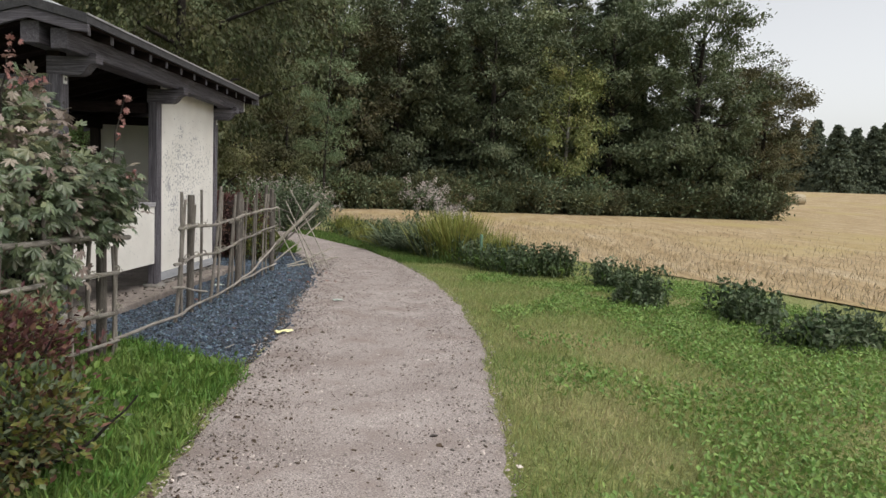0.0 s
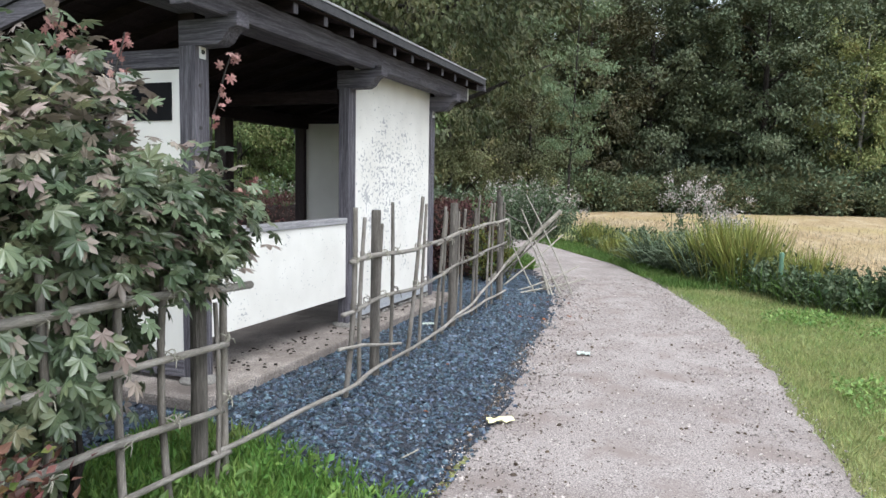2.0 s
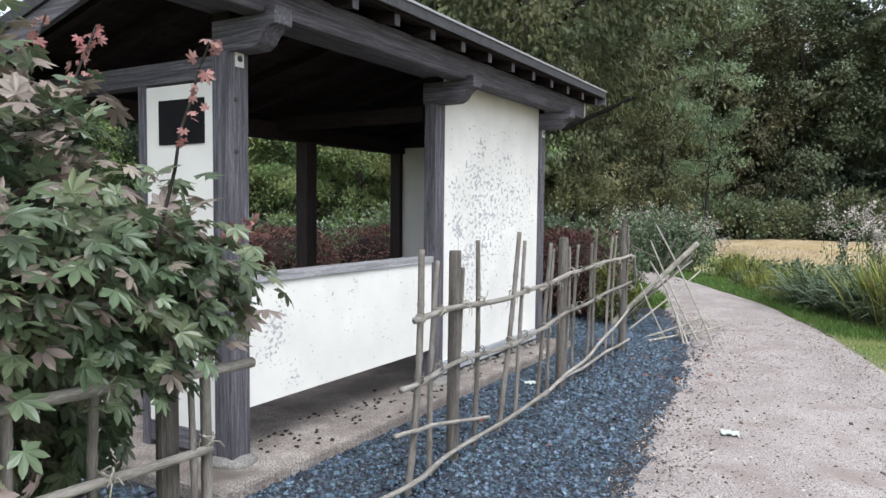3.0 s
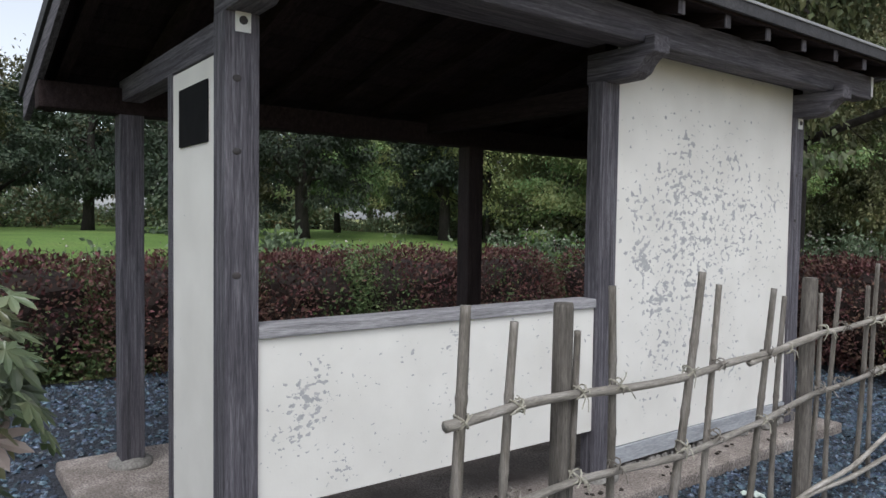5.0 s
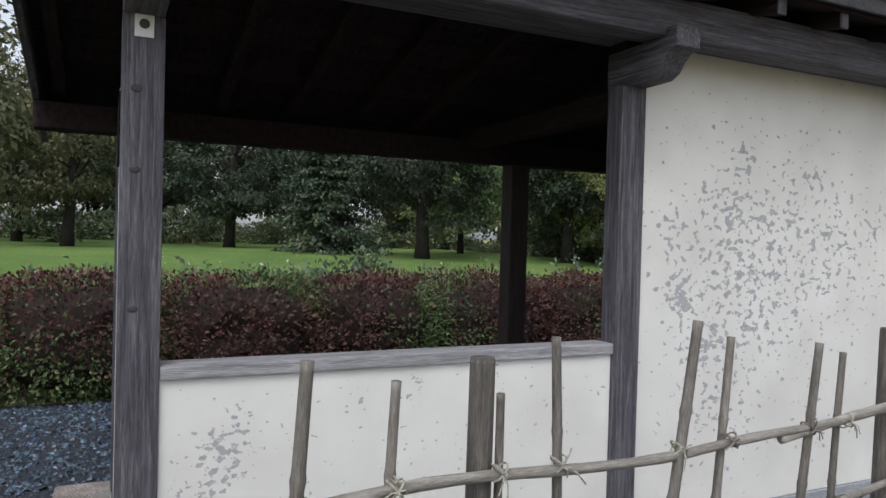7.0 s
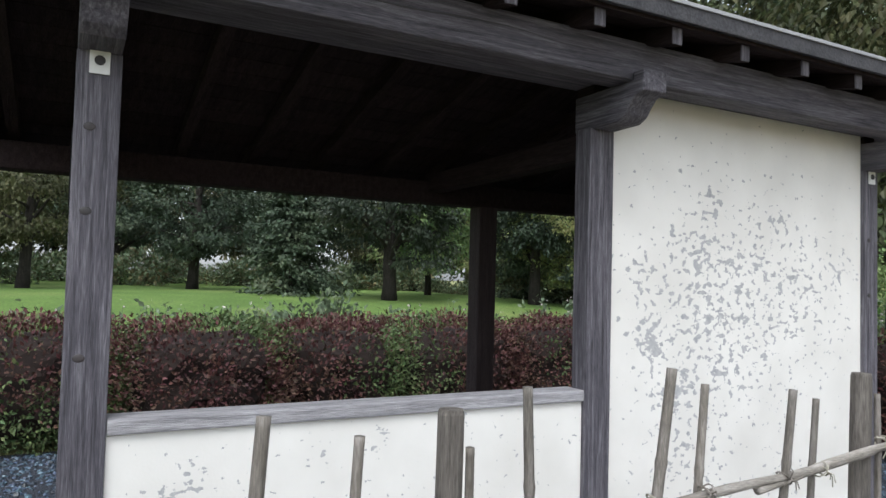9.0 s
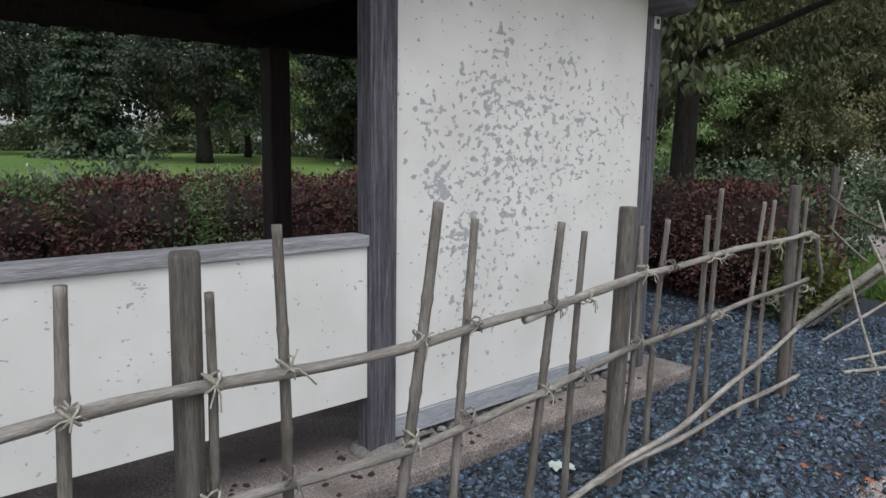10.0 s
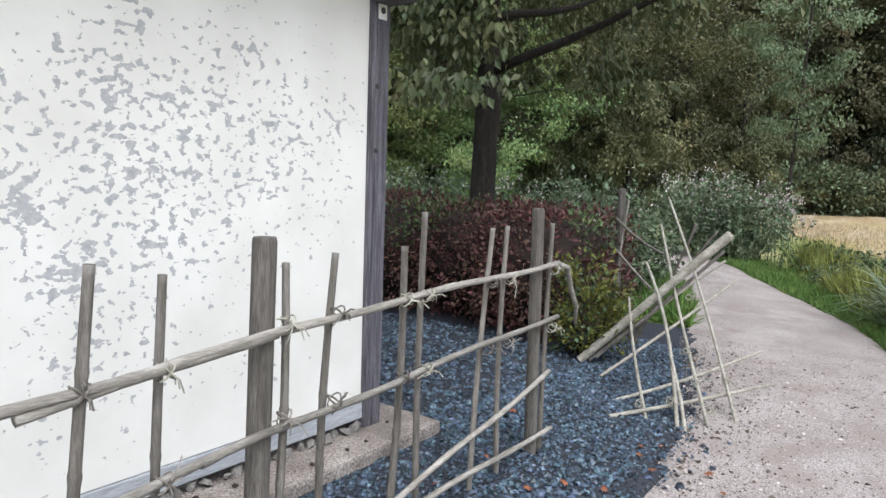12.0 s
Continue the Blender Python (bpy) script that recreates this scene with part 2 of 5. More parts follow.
grey_weed_mat = material("grey_green_herb_leaves", [(0.095, 0.13, 0.075), (0.165, 0.205, 0.125)], 1.5, 0.65, 0.0, island=0.35, hue=0.02, translucent=0.2)
fluff_mat = material("seed_fluff", [(0.339, 0.287, 0.267), (0.533, 0.481, 0.461)], 4, 0.9, 0.0, island=0.3)
fence_grass = material("bright_grass_by_the_fence", [(0.075, 0.155, 0.03), (0.13, 0.235, 0.05), (0.2, 0.265, 0.08)], 2, 0.5, 0.0, island=0.35, hue=0.02, translucent=0.3)
lawn_mat = material("bright_lawn", [(0.07, 0.125, 0.025), (0.105, 0.172, 0.037), (0.15, 0.19, 0.055)], 0.35, 0.9, 0.5, fine=(14, 0.3), depth=0.03)
stubble_mat = material("straw_stubble_field", [(0.252, 0.177, 0.091), (0.352, 0.265, 0.150), (0.436, 0.354, 0.241)], 0.9, 0.95, 0.8, (1.6, 0.25, 1), fine=(9, 0.3), stains=(0.12, (0.36, 0.29, 0.12)), depth=0.05)
straw_mat = material("straw_stalks", [(0.303, 0.239, 0.135), (0.470, 0.396, 0.297)], 1, 0.8, 0.0, island=0.35)
barberry = material("dark_red_hedge_leaves", [(0.046, 0.02, 0.018), (0.098, 0.042, 0.036), (0.1, 0.078, 0.045)], 1.6, 0.55, 0.0, island=0.5, hue=0.03, translucent=0.15)
barberry_green = material("green_hedge_leaves", [(0.052, 0.085, 0.029), (0.124, 0.163, 0.065)], 1.6, 0.55, 0.0, island=0.4, hue=0.03, translucent=0.15)
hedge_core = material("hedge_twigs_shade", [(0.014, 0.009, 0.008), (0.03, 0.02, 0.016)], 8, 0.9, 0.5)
maple_mat = material("maple_leaves", [(0.05, 0.08, 0.042), (0.115, 0.15, 0.08), (0.24, 0.225, 0.125)], 3.5, 0.33, 0.0, island=0.3, hue=0.015, translucent=0.28, spec=0.6)
maple_pink = material("turning_maple_leaves", [(0.2, 0.165, 0.125), (0.34, 0.275, 0.24)], 3.5, 0.42, 0.0, island=0.3, hue=0.025, translucent=0.28, spec=0.6)
maple_red = material("red_maple_sprigs", [(0.252, 0.075, 0.077), (0.421, 0.281, 0.240)], 5, 0.5, 0.0, island=0.3, translucent=0.3)
shrub_mix = material("spiraea_leaves", [(0.054, 0.095, 0.027), (0.121, 0.155, 0.041), (0.203, 0.068, 0.047)], 3.0, 0.55, 0.0, island=0.4, hue=0.03, translucent=0.2)
shrub_red = material("wine_red_shrub_leaves", [(0.045, 0.018, 0.017), (0.1, 0.04, 0.036), (0.17, 0.085, 0.06)], 3.0, 0.55, 0.0, island=0.45, hue=0.03, translucent=0.2)
shrub_broad = material("blue_green_shrub_leaves", [(0.06, 0.088, 0.05), (0.115, 0.15, 0.09), (0.23, 0.24, 0.11)], 3.0, 0.5, 0.0, island=0.4, hue=0.03, translucent=0.25)
shrub_brown = material("brown_seed_heads", [(0.07, 0.035, 0.024), (0.15, 0.08, 0.055)], 12, 0.9, 0.0, island=0.35)
yellow_shrub = material("yellow_green_shrub_leaves", [(0.085, 0.1, 0.02), (0.2, 0.19, 0.045)], 3, 0.55, 0.0, island=0.35, hue=0.03, translucent=0.2)
cone_mat = material("dark_fallen_cones", [(0.02, 0.016, 0.013), (0.05, 0.04, 0.033)], 30, 0.9, 0.4, vary=0.3)
debris_mat = material("brown_leaf_bits", [(0.05, 0.035, 0.025), (0.12, 0.09, 0.065)], 20, 0.9, 0.2, island=0.4)
pale_stick = material("pale_dry_bamboo", [(0.173, 0.155, 0.122), (0.288, 0.266, 0.223), (0.374, 0.346, 0.295)], 10, 0.6, 0.4, fine=(60, 0.25), vary=0.15)
bark = material("dark_tree_bark", [(0.014, 0.012, 0.01), (0.042, 0.035, 0.03)], 6, 0.95, 0.8, (3, 3, 0.5), fine=(30, 0.4), depth=0.02)
pale_bark = material("pale_birch_bark", [(0.12, 0.115, 0.1), (0.34, 0.33, 0.31)], 5, 0.9, 0.4, (1, 1, 0.6), fine=(20, 0.3))
leaf_dark = material("dark_green_tree_leaves", [(0.064, 0.088, 0.046), (0.128, 0.158, 0.084), (0.2, 0.225, 0.122)], 0.35, 0.55, 0.0, island=0.2, vary=0.35, hue=0.025, translucent=0.14)
leaf_olive = material("olive_tree_leaves", [(0.054, 0.06, 0.029), (0.1, 0.104, 0.048), (0.19, 0.165, 0.072)], 0.4, 0.55, 0.0, island=0.2, vary=0.35, hue=0.025, translucent=0.14)
leaf_cherry = material("cherry_leaves", [(0.04, 0.05, 0.022), (0.076, 0.09, 0.038), (0.135, 0.128, 0.055)], 0.8, 0.5, 0.0, island=0.3, hue=0.03, translucent=0.2)
leaf_light = material("light_green_tree_leaves", [(0.1, 0.14, 0.052), (0.175, 0.228, 0.085), (0.27, 0.265, 0.105)], 0.5, 0.55, 0.0, island=0.22, vary=0.35, hue=0.03, translucent=0.2)
leaf_lawn = material("deep_green_park_leaves", [(0.02, 0.033, 0.02), (0.042, 0.062, 0.036), (0.082, 0.1, 0.052)], 0.5, 0.55, 0.0, island=0.25, vary=0.3, hue=0.025, translucent=0.14)
needle = material("conifer_needles", [(0.056, 0.078, 0.052), (0.132, 0.158, 0.102)], 0.7, 0.7, 0.0, island=0.4, vary=0.2, translucent=0.08)

dry_leaf = material("orange_fallen_leaf", [(0.196, 0.063, 0.028), (0.294, 0.112, 0.049)], 20, 0.7, 0.1, vary=0.3)
wrapper = material("yellow_white_wrapper", [(0.75, 0.7, 0.25), (0.85, 0.82, 0.6)], 14, 0.4, 0.1)
tissue = material("white_paper_scrap", [(0.420, 0.504, 0.434), (0.560, 0.574, 0.560)], 14, 0.6, 0.1)
bale_mat = material("straw_bale", [(0.34, 0.29, 0.2), (0.5, 0.44, 0.33)], 6, 0.9, 0.5)
stake_mat = material("green_plastic_stake", [(0.1, 0.2, 0.13), (0.16, 0.27, 0.19)], 10, 0.5, 0.0)


# ---------------------------------------------------------------- building helpers
def root_of(ob):
    while ob.parent:
        ob = ob.parent
    return ob


def thing(name, loc, label, category, group="", kind=""):
    e = new(name)
    e.empty_display_size = 0.2
    e.location = loc
    return tagged(e, label, category, group, kind)


def part(name, bm, mat, parent, label=""):
    """Links a bmesh, laid out in world metres, as one mesh under a thing or a part."""
    me = bpy.data.meshes.new(name)
    bm.to_mesh(me)
    bm.free()
    me.transform(Matrix.Translation(-root_of(parent).location))
    me.materials.append(mat)
    ob = new(name, me)
    ob.parent = parent
    return tagged(ob, label)


def part_mesh(name, verts, faces, mat, parent, label="", smooth=False):
    me = bpy.data.meshes.new(name)
    me.from_pydata((np.asarray(verts) - np.array(root_of(parent).location)).tolist(), [], faces)
    me.materials.append(mat)
    if smooth:
        me.polygons.foreach_set("use_smooth", [True] * len(me.polygons))
    ob = new(name, me)
    ob.parent = parent
    return tagged(ob, label)


def lone(name, verts, faces, mat, label, category, group="", kind="", smooth=False):
    """One mesh that is a thing of its own, its origin at its base."""
    verts = np.asarray(verts, float)
    base = np.array([(verts[:, 0].min() + verts[:, 0].max()) / 2, (verts[:, 1].min() + verts[:, 1].max()) / 2, verts[:, 2].min()])
    me = bpy.data.meshes.new(name)
    me.from_pydata((verts - base).tolist(), [], faces)
    me.materials.append(mat)
    if smooth:
        me.polygons.foreach_set("use_smooth", [True] * len(me.polygons))
    ob = new(name, me)
    ob.location = base.tolist()
    return tagged(ob, label, category, group, kind)


def box(x0, x1, y0, y1, z0, z1, bevel=0.006, bm=None):
    bm = bm or bmesh.new()
    made = bmesh.ops.create_cube(bm, size=1.0)["verts"]
    bmesh.ops.scale(bm, vec=(x1 - x0, y1 - y0, z1 - z0), verts=made)
    bmesh.ops.translate(bm, vec=((x0 + x1) / 2, (y0 + y1) / 2, (z0 + z1) / 2), verts=made)
    if bevel:
        edges = list({e for v in made for e in v.link_edges})
        bmesh.ops.bevel(bm, geom=edges, offset=bevel, segments=2, affect="EDGES", profile=0.6)
    return bm


def prism(section, axis, a, b, bevel=0.0):
    """A bmesh from a closed outline in the plane across axis ('x' or 'y'), drawn from a to b."""
    bm = bmesh.new()
    rows = []
    for c in (a, b):
        rows.append([bm.verts.new((p, c, q) if axis == "y" else (c, p, q)) for p, q in section])
    k = len(section)
    bm.faces.new(rows[0])
    bm.faces.new(rows[1][::-1])
    for i in range(k):
        bm.faces.new((rows[0][i], rows[1][i], rows[1][(i + 1) % k], rows[0][(i + 1) % k]))
    bmesh.ops.recalc_face_normals(bm, faces=bm.faces)
    if bevel:
        bmesh.ops.bevel(bm, geom=list(bm.edges), offset=bevel, segments=2, affect="EDGES", profile=0.6)
    return bm


def tube_arrays(points, radii, segs=8):
    """Rings along a line of points; returns vertices and faces with closed ends."""
    P = np.asarray(points, float)
    R = np.broadcast_to(np.asarray(radii, float), (len(P),))
    T = np.gradient(P, axis=0)
    T /= np.linalg.norm(T, axis=1)[:, None]
    ref = np.array([1.0, 0, 0]) if abs(T[0][0]) < 0.8 else np.array([0, 1.0, 0])
    A = np.cross(T, ref)
    A /= np.linalg.norm(A, axis=1)[:, None]
    B = np.cross(T, A)
    an = np.linspace(0, 2 * np.pi, segs, endpoint=False)
    V = P[:, None] + R[:, None, None] * (np.cos(an)[None, :, None] * A[:, None] + np.sin(an)[None, :, None] * B[:, None])
    V = V.reshape(-1, 3)
    F = []
    for i in range(len(P) - 1):
        for j in range(segs):
            k = (j + 1) % segs
            F.append((i * segs + j, i * segs + k, (i + 1) * segs + k, (i + 1) * segs + j))
    F.append(tuple(range(segs))[::-1])
    F.append(tuple(range((len(P) - 1) * segs, len(P) * segs)))
    return V, F


def gather(pieces):
    V, F, k = [], [], 0
    for v, f in pieces:
        V.append(np.asarray(v, float))
        F.extend([tuple(i + k for i in q) for q in f])
        k += len(v)
    return np.concatenate(V), F


def cane(a, b, r, rng, nodes=0.22, bend=0.012):
    """A bamboo cane or stick from a to b with swollen joints and a slight bend."""
    a, b = np.array(a, float), np.array(b, float)
    length = np.linalg.norm(b - a)
    k = max(2, int(length / nodes))
    pts, rad = [], []
    off = rng.normal(0, bend, 3)
    for i in range(k):
        for f, s in ((0.0, 1.16), (0.06, 1.0), (0.9, 0.97)):
            u = min(1.0, (i + f) / k)
            pts.append(a + (b - a) * u + off * math.sin(u * math.pi))
            rad.append(r * s * (1 - 0.16 * u))
    pts.append(b)
    rad.append(r * 0.84)
    return tube_arrays(pts, rad, 8)


def dirs(n, rng, up=0.0):
    d = rng.normal(0, 1, (n, 3))
    d[:, 2] += up
    return d / np.linalg.norm(d, axis=1)[:, None]


LEAF = (np.array([(0, 0, 0), (0.28, 0.45, 0.05), (0, 1, -0.08), (-0.28, 0.45, 0.05)]), [(0, 1, 2), (0, 2, 3)])
BLADE = (np.array([(-0.009, 0, 0), (0.009, 0, 0), (0.014, 0.4, 0.02), (-0.014, 0.4, 0.02), (0.012, 0.76, -0.1), (-0.012, 0.76, -0.1), (0, 0.98, -0.42)]), [(0, 1, 2), (0, 2, 3), (3, 2, 4), (3, 4, 5), (5, 4, 6)])
REED = (np.array([(-0.008, 0, 0), (0.008, 0, 0), (0.012, 0.5, 0.01), (-0.012, 0.5, 0.01), (0, 1.0, -0.06)]), [(0, 1, 2), (0, 2, 3), (3, 2, 4)])
# a maple leaf: seven pointed lobes with deep bays, bent down towards the tips
star, lobe_faces = [(0.0, 0.0, 0.0)], []
for lobe, reach in zip(range(-3, 4), (0.42, 0.72, 0.92, 1.0, 0.92, 0.72, 0.42)):
    for off, rr in ((-20, 0.47), (-12, 0.58 * reach + 0.15), (0, reach), (12, 0.58 * reach + 0.15), (20, 0.47)):
        an = radians(lobe * 41 + off)
        star.append((math.sin(an) * rr, math.cos(an) * rr, -0.42 * rr * rr + (0.05 if off == 0 else 0.0)))
    k0 = len(star) - 5
    lobe_faces += [(0, k0, k0 + 1), (0, k0 + 1, k0 + 2), (0, k0 + 2, k0 + 3), (0, k0 + 3, k0 + 4)]
TURF = (np.array([(-0.045, 0, 0), (0.045, 0, 0), (0.03, 0.6, 0.05), (0, 1, 0.22)]), [(0, 1, 2), (0, 2, 3)])
MAPLE = (np.array(star), lobe_faces)


def scatter(shape, P, axis, normal, size):
    """Many small leaves: at P, along axis, facing normal, of that size."""
    T, F = shape
    P, size = np.asarray(P, float), np.broadcast_to(np.asarray(size, float), (len(P),))
    y = axis / np.linalg.norm(axis, axis=1)[:, None]
    x = np.cross(y, normal)
    x /= np.linalg.norm(x, axis=1)[:, None] + 1e-9
    z = np.cross(x, y)
    V = P[:, None] + size[:, None, None] * (T[None, :, 0:1] * x[:, None] + T[None, :, 1:2] * y[:, None] + T[None, :, 2:3] * z[:, None])
    k = len(T)
    faces = (np.array(F)[None] + (np.arange(len(P)) * k)[:, None, None]).reshape(-1, len(F[0]))
    return V.reshape(-1, 3), faces.tolist()


def smooth(a, b, v):
    u = np.clip((np.asarray(v, float) - a) / (b - a), 0, 1)
    return u * u * (3 - 2 * u)


def ground_height(x, y):
    """The lie of the land: level path, low mound at the pavilion, rising lawn behind, far rise of the field."""
    x, y = np.asarray(x, float), np.asarray(y, float)
    h = 0.1 * smooth(1.75, 0.85, x) * smooth(-6.5, -4.0, y) * smooth(4.6, 2.2, y) * smooth(-5.5, -3.5, x)
    h = h + 0.85 * smooth(-6.5, -24, x) * smooth(22, 14, y) + 0.5 * smooth(-28, -70, x)
    h = h - 0.07 * smooth(-4.5, -8, y) * smooth(-3, 0, x)
    h = h + 3.4 * smooth(45, 150, np.hypot(x - 3, y)) * smooth(8, 40, x)
    return h


rng = np.random.default_rng(7)

# ---------------------------------------------------------------- ground, path, gravel bed, field
steps = np.concatenate([np.linspace(0, 12, 61), 12 + np.cumsum(0.2 * 1.13 ** np.arange(1, 46))])
axis_line = np.unique(np.concatenate([-steps, steps]))
GX, GY = np.meshgrid(axis_line, axis_line + 2.0, indexing="ij")
GZ = ground_height(GX, GY) - 0.012
for_gravel = smooth(1.55, 1.35, GX) * np.maximum(smooth(-3.0, -2.5, GY), smooth(0.3, 0.1, GX) * smooth(-4.9, -4.5, GY)) * smooth(6.4, 6.0, GY) * smooth(-4.4, -4.2, GX)
GZ = GZ - 0.04 * for_gravel
near = np.hypot(GX - 4, GY) < 14
GZ = GZ + np.where(near, rng.normal(0, 0.006, GX.shape), 0)
k = len(axis_line)
gv = np.stack([GX, GY, GZ], -1).reshape(-1, 3)
gf = [(i * k + j, (i + 1) * k + j, (i + 1) * k + j + 1, i * k + j + 1) for i in range(k - 1) for j in range(k - 1)]
ground = lone("ground", gv, gf, soil_grass, "mown grass ground reaching to the horizon", "ground", kind="structure", smooth=True)

RIGHT = [(4.1, -16), (3.75, -6), (3.62, -4), (3.65, -2.4), (3.6, -0.7), (3.35, 1.45), (2.9, 3.5), (2.27, 5.6), (1.3, 8.1), (0.5, 9.3), (-0.86, 11.8), (-3.2, 14.8), (-8, 18.5), (-16, 23)]
LEFT = [(2.3, -16), (2.1, -6), (1.92, -4.2), (1.82, -3), (1.7, -2.0), (1.62, -1.0), (1.36, 1.2), (1.15, 2.7), (0.9, 4.0), (0.1, 6.5), (-0.55, 8.4), (-2.5, 11.4), (-5, 14.0), (-10, 17.4), (-17, 21)]


def along(pts, n):
    P = np.array(pts, float)
    s = np.concatenate([[0], np.cumsum(np.linalg.norm(np.diff(P, axis=0), axis=1))])
    u = np.linspace(0, s[-1], n)
    return np.stack([np.interp(u, s, P[:, 0]), np.interp(u, s, P[:, 1])], -1)


def soften(P, n=9):
    Q = P.copy()
    for _ in range(n):
        Q[1:-1] = (Q[:-2] + 2 * Q[1:-1] + Q[2:]) / 4
    return Q


N = 420
rp, lp = soften(along(RIGHT, N), 60), soften(along(LEFT, N), 60)
wob = lambda amp: np.convolve(rng.normal(0, amp, N + 8), np.ones(3) / 3, "same")[4:-4]
rp[:, 0] += wob(0.02) + 0.02 * np.sin(np.arange(N) * 0.31)
lp[:, 0] += wob(0.025)
M = 14
u = np.linspace(0, 1, M)
pv = lp[:, None] * (1 - u)[None, :, None] + rp[:, None] * u[None, :, None]
crown = 0.012 * np.sin(u * np.pi)[None, :]
edge = np.where((u == 0) | (u == 1), -0.02, 0.0)[None, :]
pz = ground_height(pv[..., 0], pv[..., 1]) * 0.6 + 0.004 + crown + edge + rng.normal(0, 0.0015, pv.shape[:2])
pvv = np.concatenate([pv, pz[..., None]], -1).reshape(-1, 3)
pf = [(i * M + j, i * M + j + 1, (i + 1) * M + j + 1, (i + 1) * M + j) for i in range(N - 1) for j in range(M - 1)]
lone("path", pvv, pf, path_mat, "pinkish grey crushed stone footpath curving through grass", "path", kind="structure", smooth=True)


def left_edge(y):
    return np.interp(y, lp[:, 1], lp[:, 0])


def right_edge(y):
    return np.interp(y, rp[:, 1], rp[:, 0])


OCTA = np.array([(1, 0, 0), (0, 1, 0), (-1, 0, 0), (0, -1, 0), (0, 0, 1), (0, 0, -1)], float)
OCTA_F = [(0, 1, 4), (1, 2, 4), (2, 3, 4), (3, 0, 4), (1, 0, 5), (2, 1, 5), (3, 2, 5), (0, 3, 5)]
CHIP = np.array([(1, 0.1, -0.5), (0.2, 0.9, -0.6), (-0.9, 0.5, -0.5), (-0.7, -0.7, -0.6), (0.5, -0.9, -0.4), (0.7, 0.2, 0.5), (0, 0.6, 0.7), (-0.6, -0.1, 0.5), (0.1, -0.6, 0.6)], float)
CHIP_F = [(0, 1, 6), (0, 6, 5), (1, 2, 6), (2, 7, 6), (2, 3, 7), (3, 4, 8), (3, 8, 7), (4, 0, 5), (4, 5, 8), (5, 6, 8), (6, 7, 8)]


def stones(P, size, shape, faces, rng, flat=0.6):
    n = len(P)
    V = np.repeat(shape[None], n, 0) * rng.uniform(0.6, 1.25, (n, 1, 3)) * np.array([1, 1, flat]) + rng.normal(0, 0.1, (n, len(shape), 3))
    an, tl = rng.uniform(0, 6.283, n), rng.normal(0, 0.45, n)
    ca, sa, ct, st = np.cos(an)[:, None], np.sin(an)[:, None], np.cos(tl)[:, None], np.sin(tl)[:, None]
    x, y, z = V[..., 0], V[..., 1], V[..., 2]
    y, z = y * ct - z * st, y * st + z * ct
    x, y = x * ca - y * sa, x * sa + y * ca
    V = np.stack([x, y, z], -1) * size[:, None, None] + P[:, None]
    F = (np.array(faces)[None] + (np.arange(n) * len(shape))[:, None, None]).reshape(-1, 3)
    return V.reshape(-1, 3), F.tolist()


# loose grit on the path
n = 38000
gy = -6.5 + 12.5 * rng.random(n) ** 1.15
gx = left_edge(gy) + (right_edge(gy) - left_edge(gy)) * rng.uniform(-0.02, 1.02, n)
gp = np.stack([gx, gy, ground_height(gx, gy) * 0.6 + 0.014], -1)
lone("path_grit", *stones(gp, 0.0025 + rng.exponential(0.0022, n), OCTA, OCTA_F, rng, 0.7), pebble_mat, "loose pale grit scattered over the footpath", "grit", kind="stuff")

n = 7500
gy = -6.5 + 12 * rng.random(n)
gx = left_edge(gy) + (right_edge(gy) - left_edge(gy)) * rng.beta(0.6, 1.2, n)
gp = np.stack([gx, gy, ground_height(gx, gy) * 0.6 + 0.016], -1)
lone("path_debris", *stones(gp, 0.003 + rng.exponential(0.0026, n), CHIP, CHIP_F, rng, 0.5), debris_mat, "dark crumbs and leaf bits strewn on the footpath", "debris", kind="stuff")

# gravel bed with its chippings
bn = 60
bx, by = np.meshgrid(np.linspace(-4.3, 1.75, bn), np.linspace(-4.6, 6.2, bn), indexing="ij")
bz = ground_height(bx, by) + 0.004
inside = (bx < left_edge(by) + 0.12) & ((by > -2.7) | (bx < 0.1))
bz = np.where(inside, bz, bz - 0.1)
bv = np.stack([bx, by, bz], -1).reshape(-1, 3)
bf = [(i * bn + j, (i + 1) * bn + j, (i + 1) * bn + j + 1, i * bn + j + 1) for i in range(bn - 1) for j in range(bn - 1)]
lone("gravel_bed", bv, bf, gravel_bed_mat, "dark gravel bed round the pavilion", "gravel bed", kind="structure", smooth=True)


def gravel_points(n, x0, x1, y0, y1):
    x, y = rng.uniform(x0, x1, n), rng.uniform(y0, y1, n)
    fade = left_edge(y) + np.where(rng.random(n) < 0.88, rng.normal(0.0, 0.1, n), rng.exponential(0.12, n))
    keep = (x < fade) & ~((x > -1.9) & (x < 0.24) & (y > -2.25) & (y < 2.27)) & ((x < 0.15) | (y > -2.42 - 0.25 * (x - 0.5) + rng.normal(0, 0.05, n)))
    x, y = x[keep], y[keep]
    return np.stack([x, y, ground_height(x, y) + rng.uniform(-0.004, 0.012, len(x))], -1)


front = gravel_points(50000, 0.0, 1.8, -2.7, 5.4)
back = np.concatenate([gravel_points(11000, -4.2, -1.8, -4.6, 1.6), gravel_points(5000, -1.8, 0.2, -4.2, -2.1), gravel_points(4500, -2.2, 0.4, 2.2, 4.7)])
lone("gravel", *stones(front, 0.008 + rng.exponential(0.005, len(front)).clip(0, 0.016), CHIP, CHIP_F, rng), gravel_mat, "blue black slate chippings between path and pavilion", "gravel", kind="stuff")
lone("gravel", *stones(back, rng.uniform(0.012, 0.026, len(back)), CHIP, CHIP_F, rng), gravel_mat, "blue black slate chippings behind the pavilion", "gravel", kind="stuff")

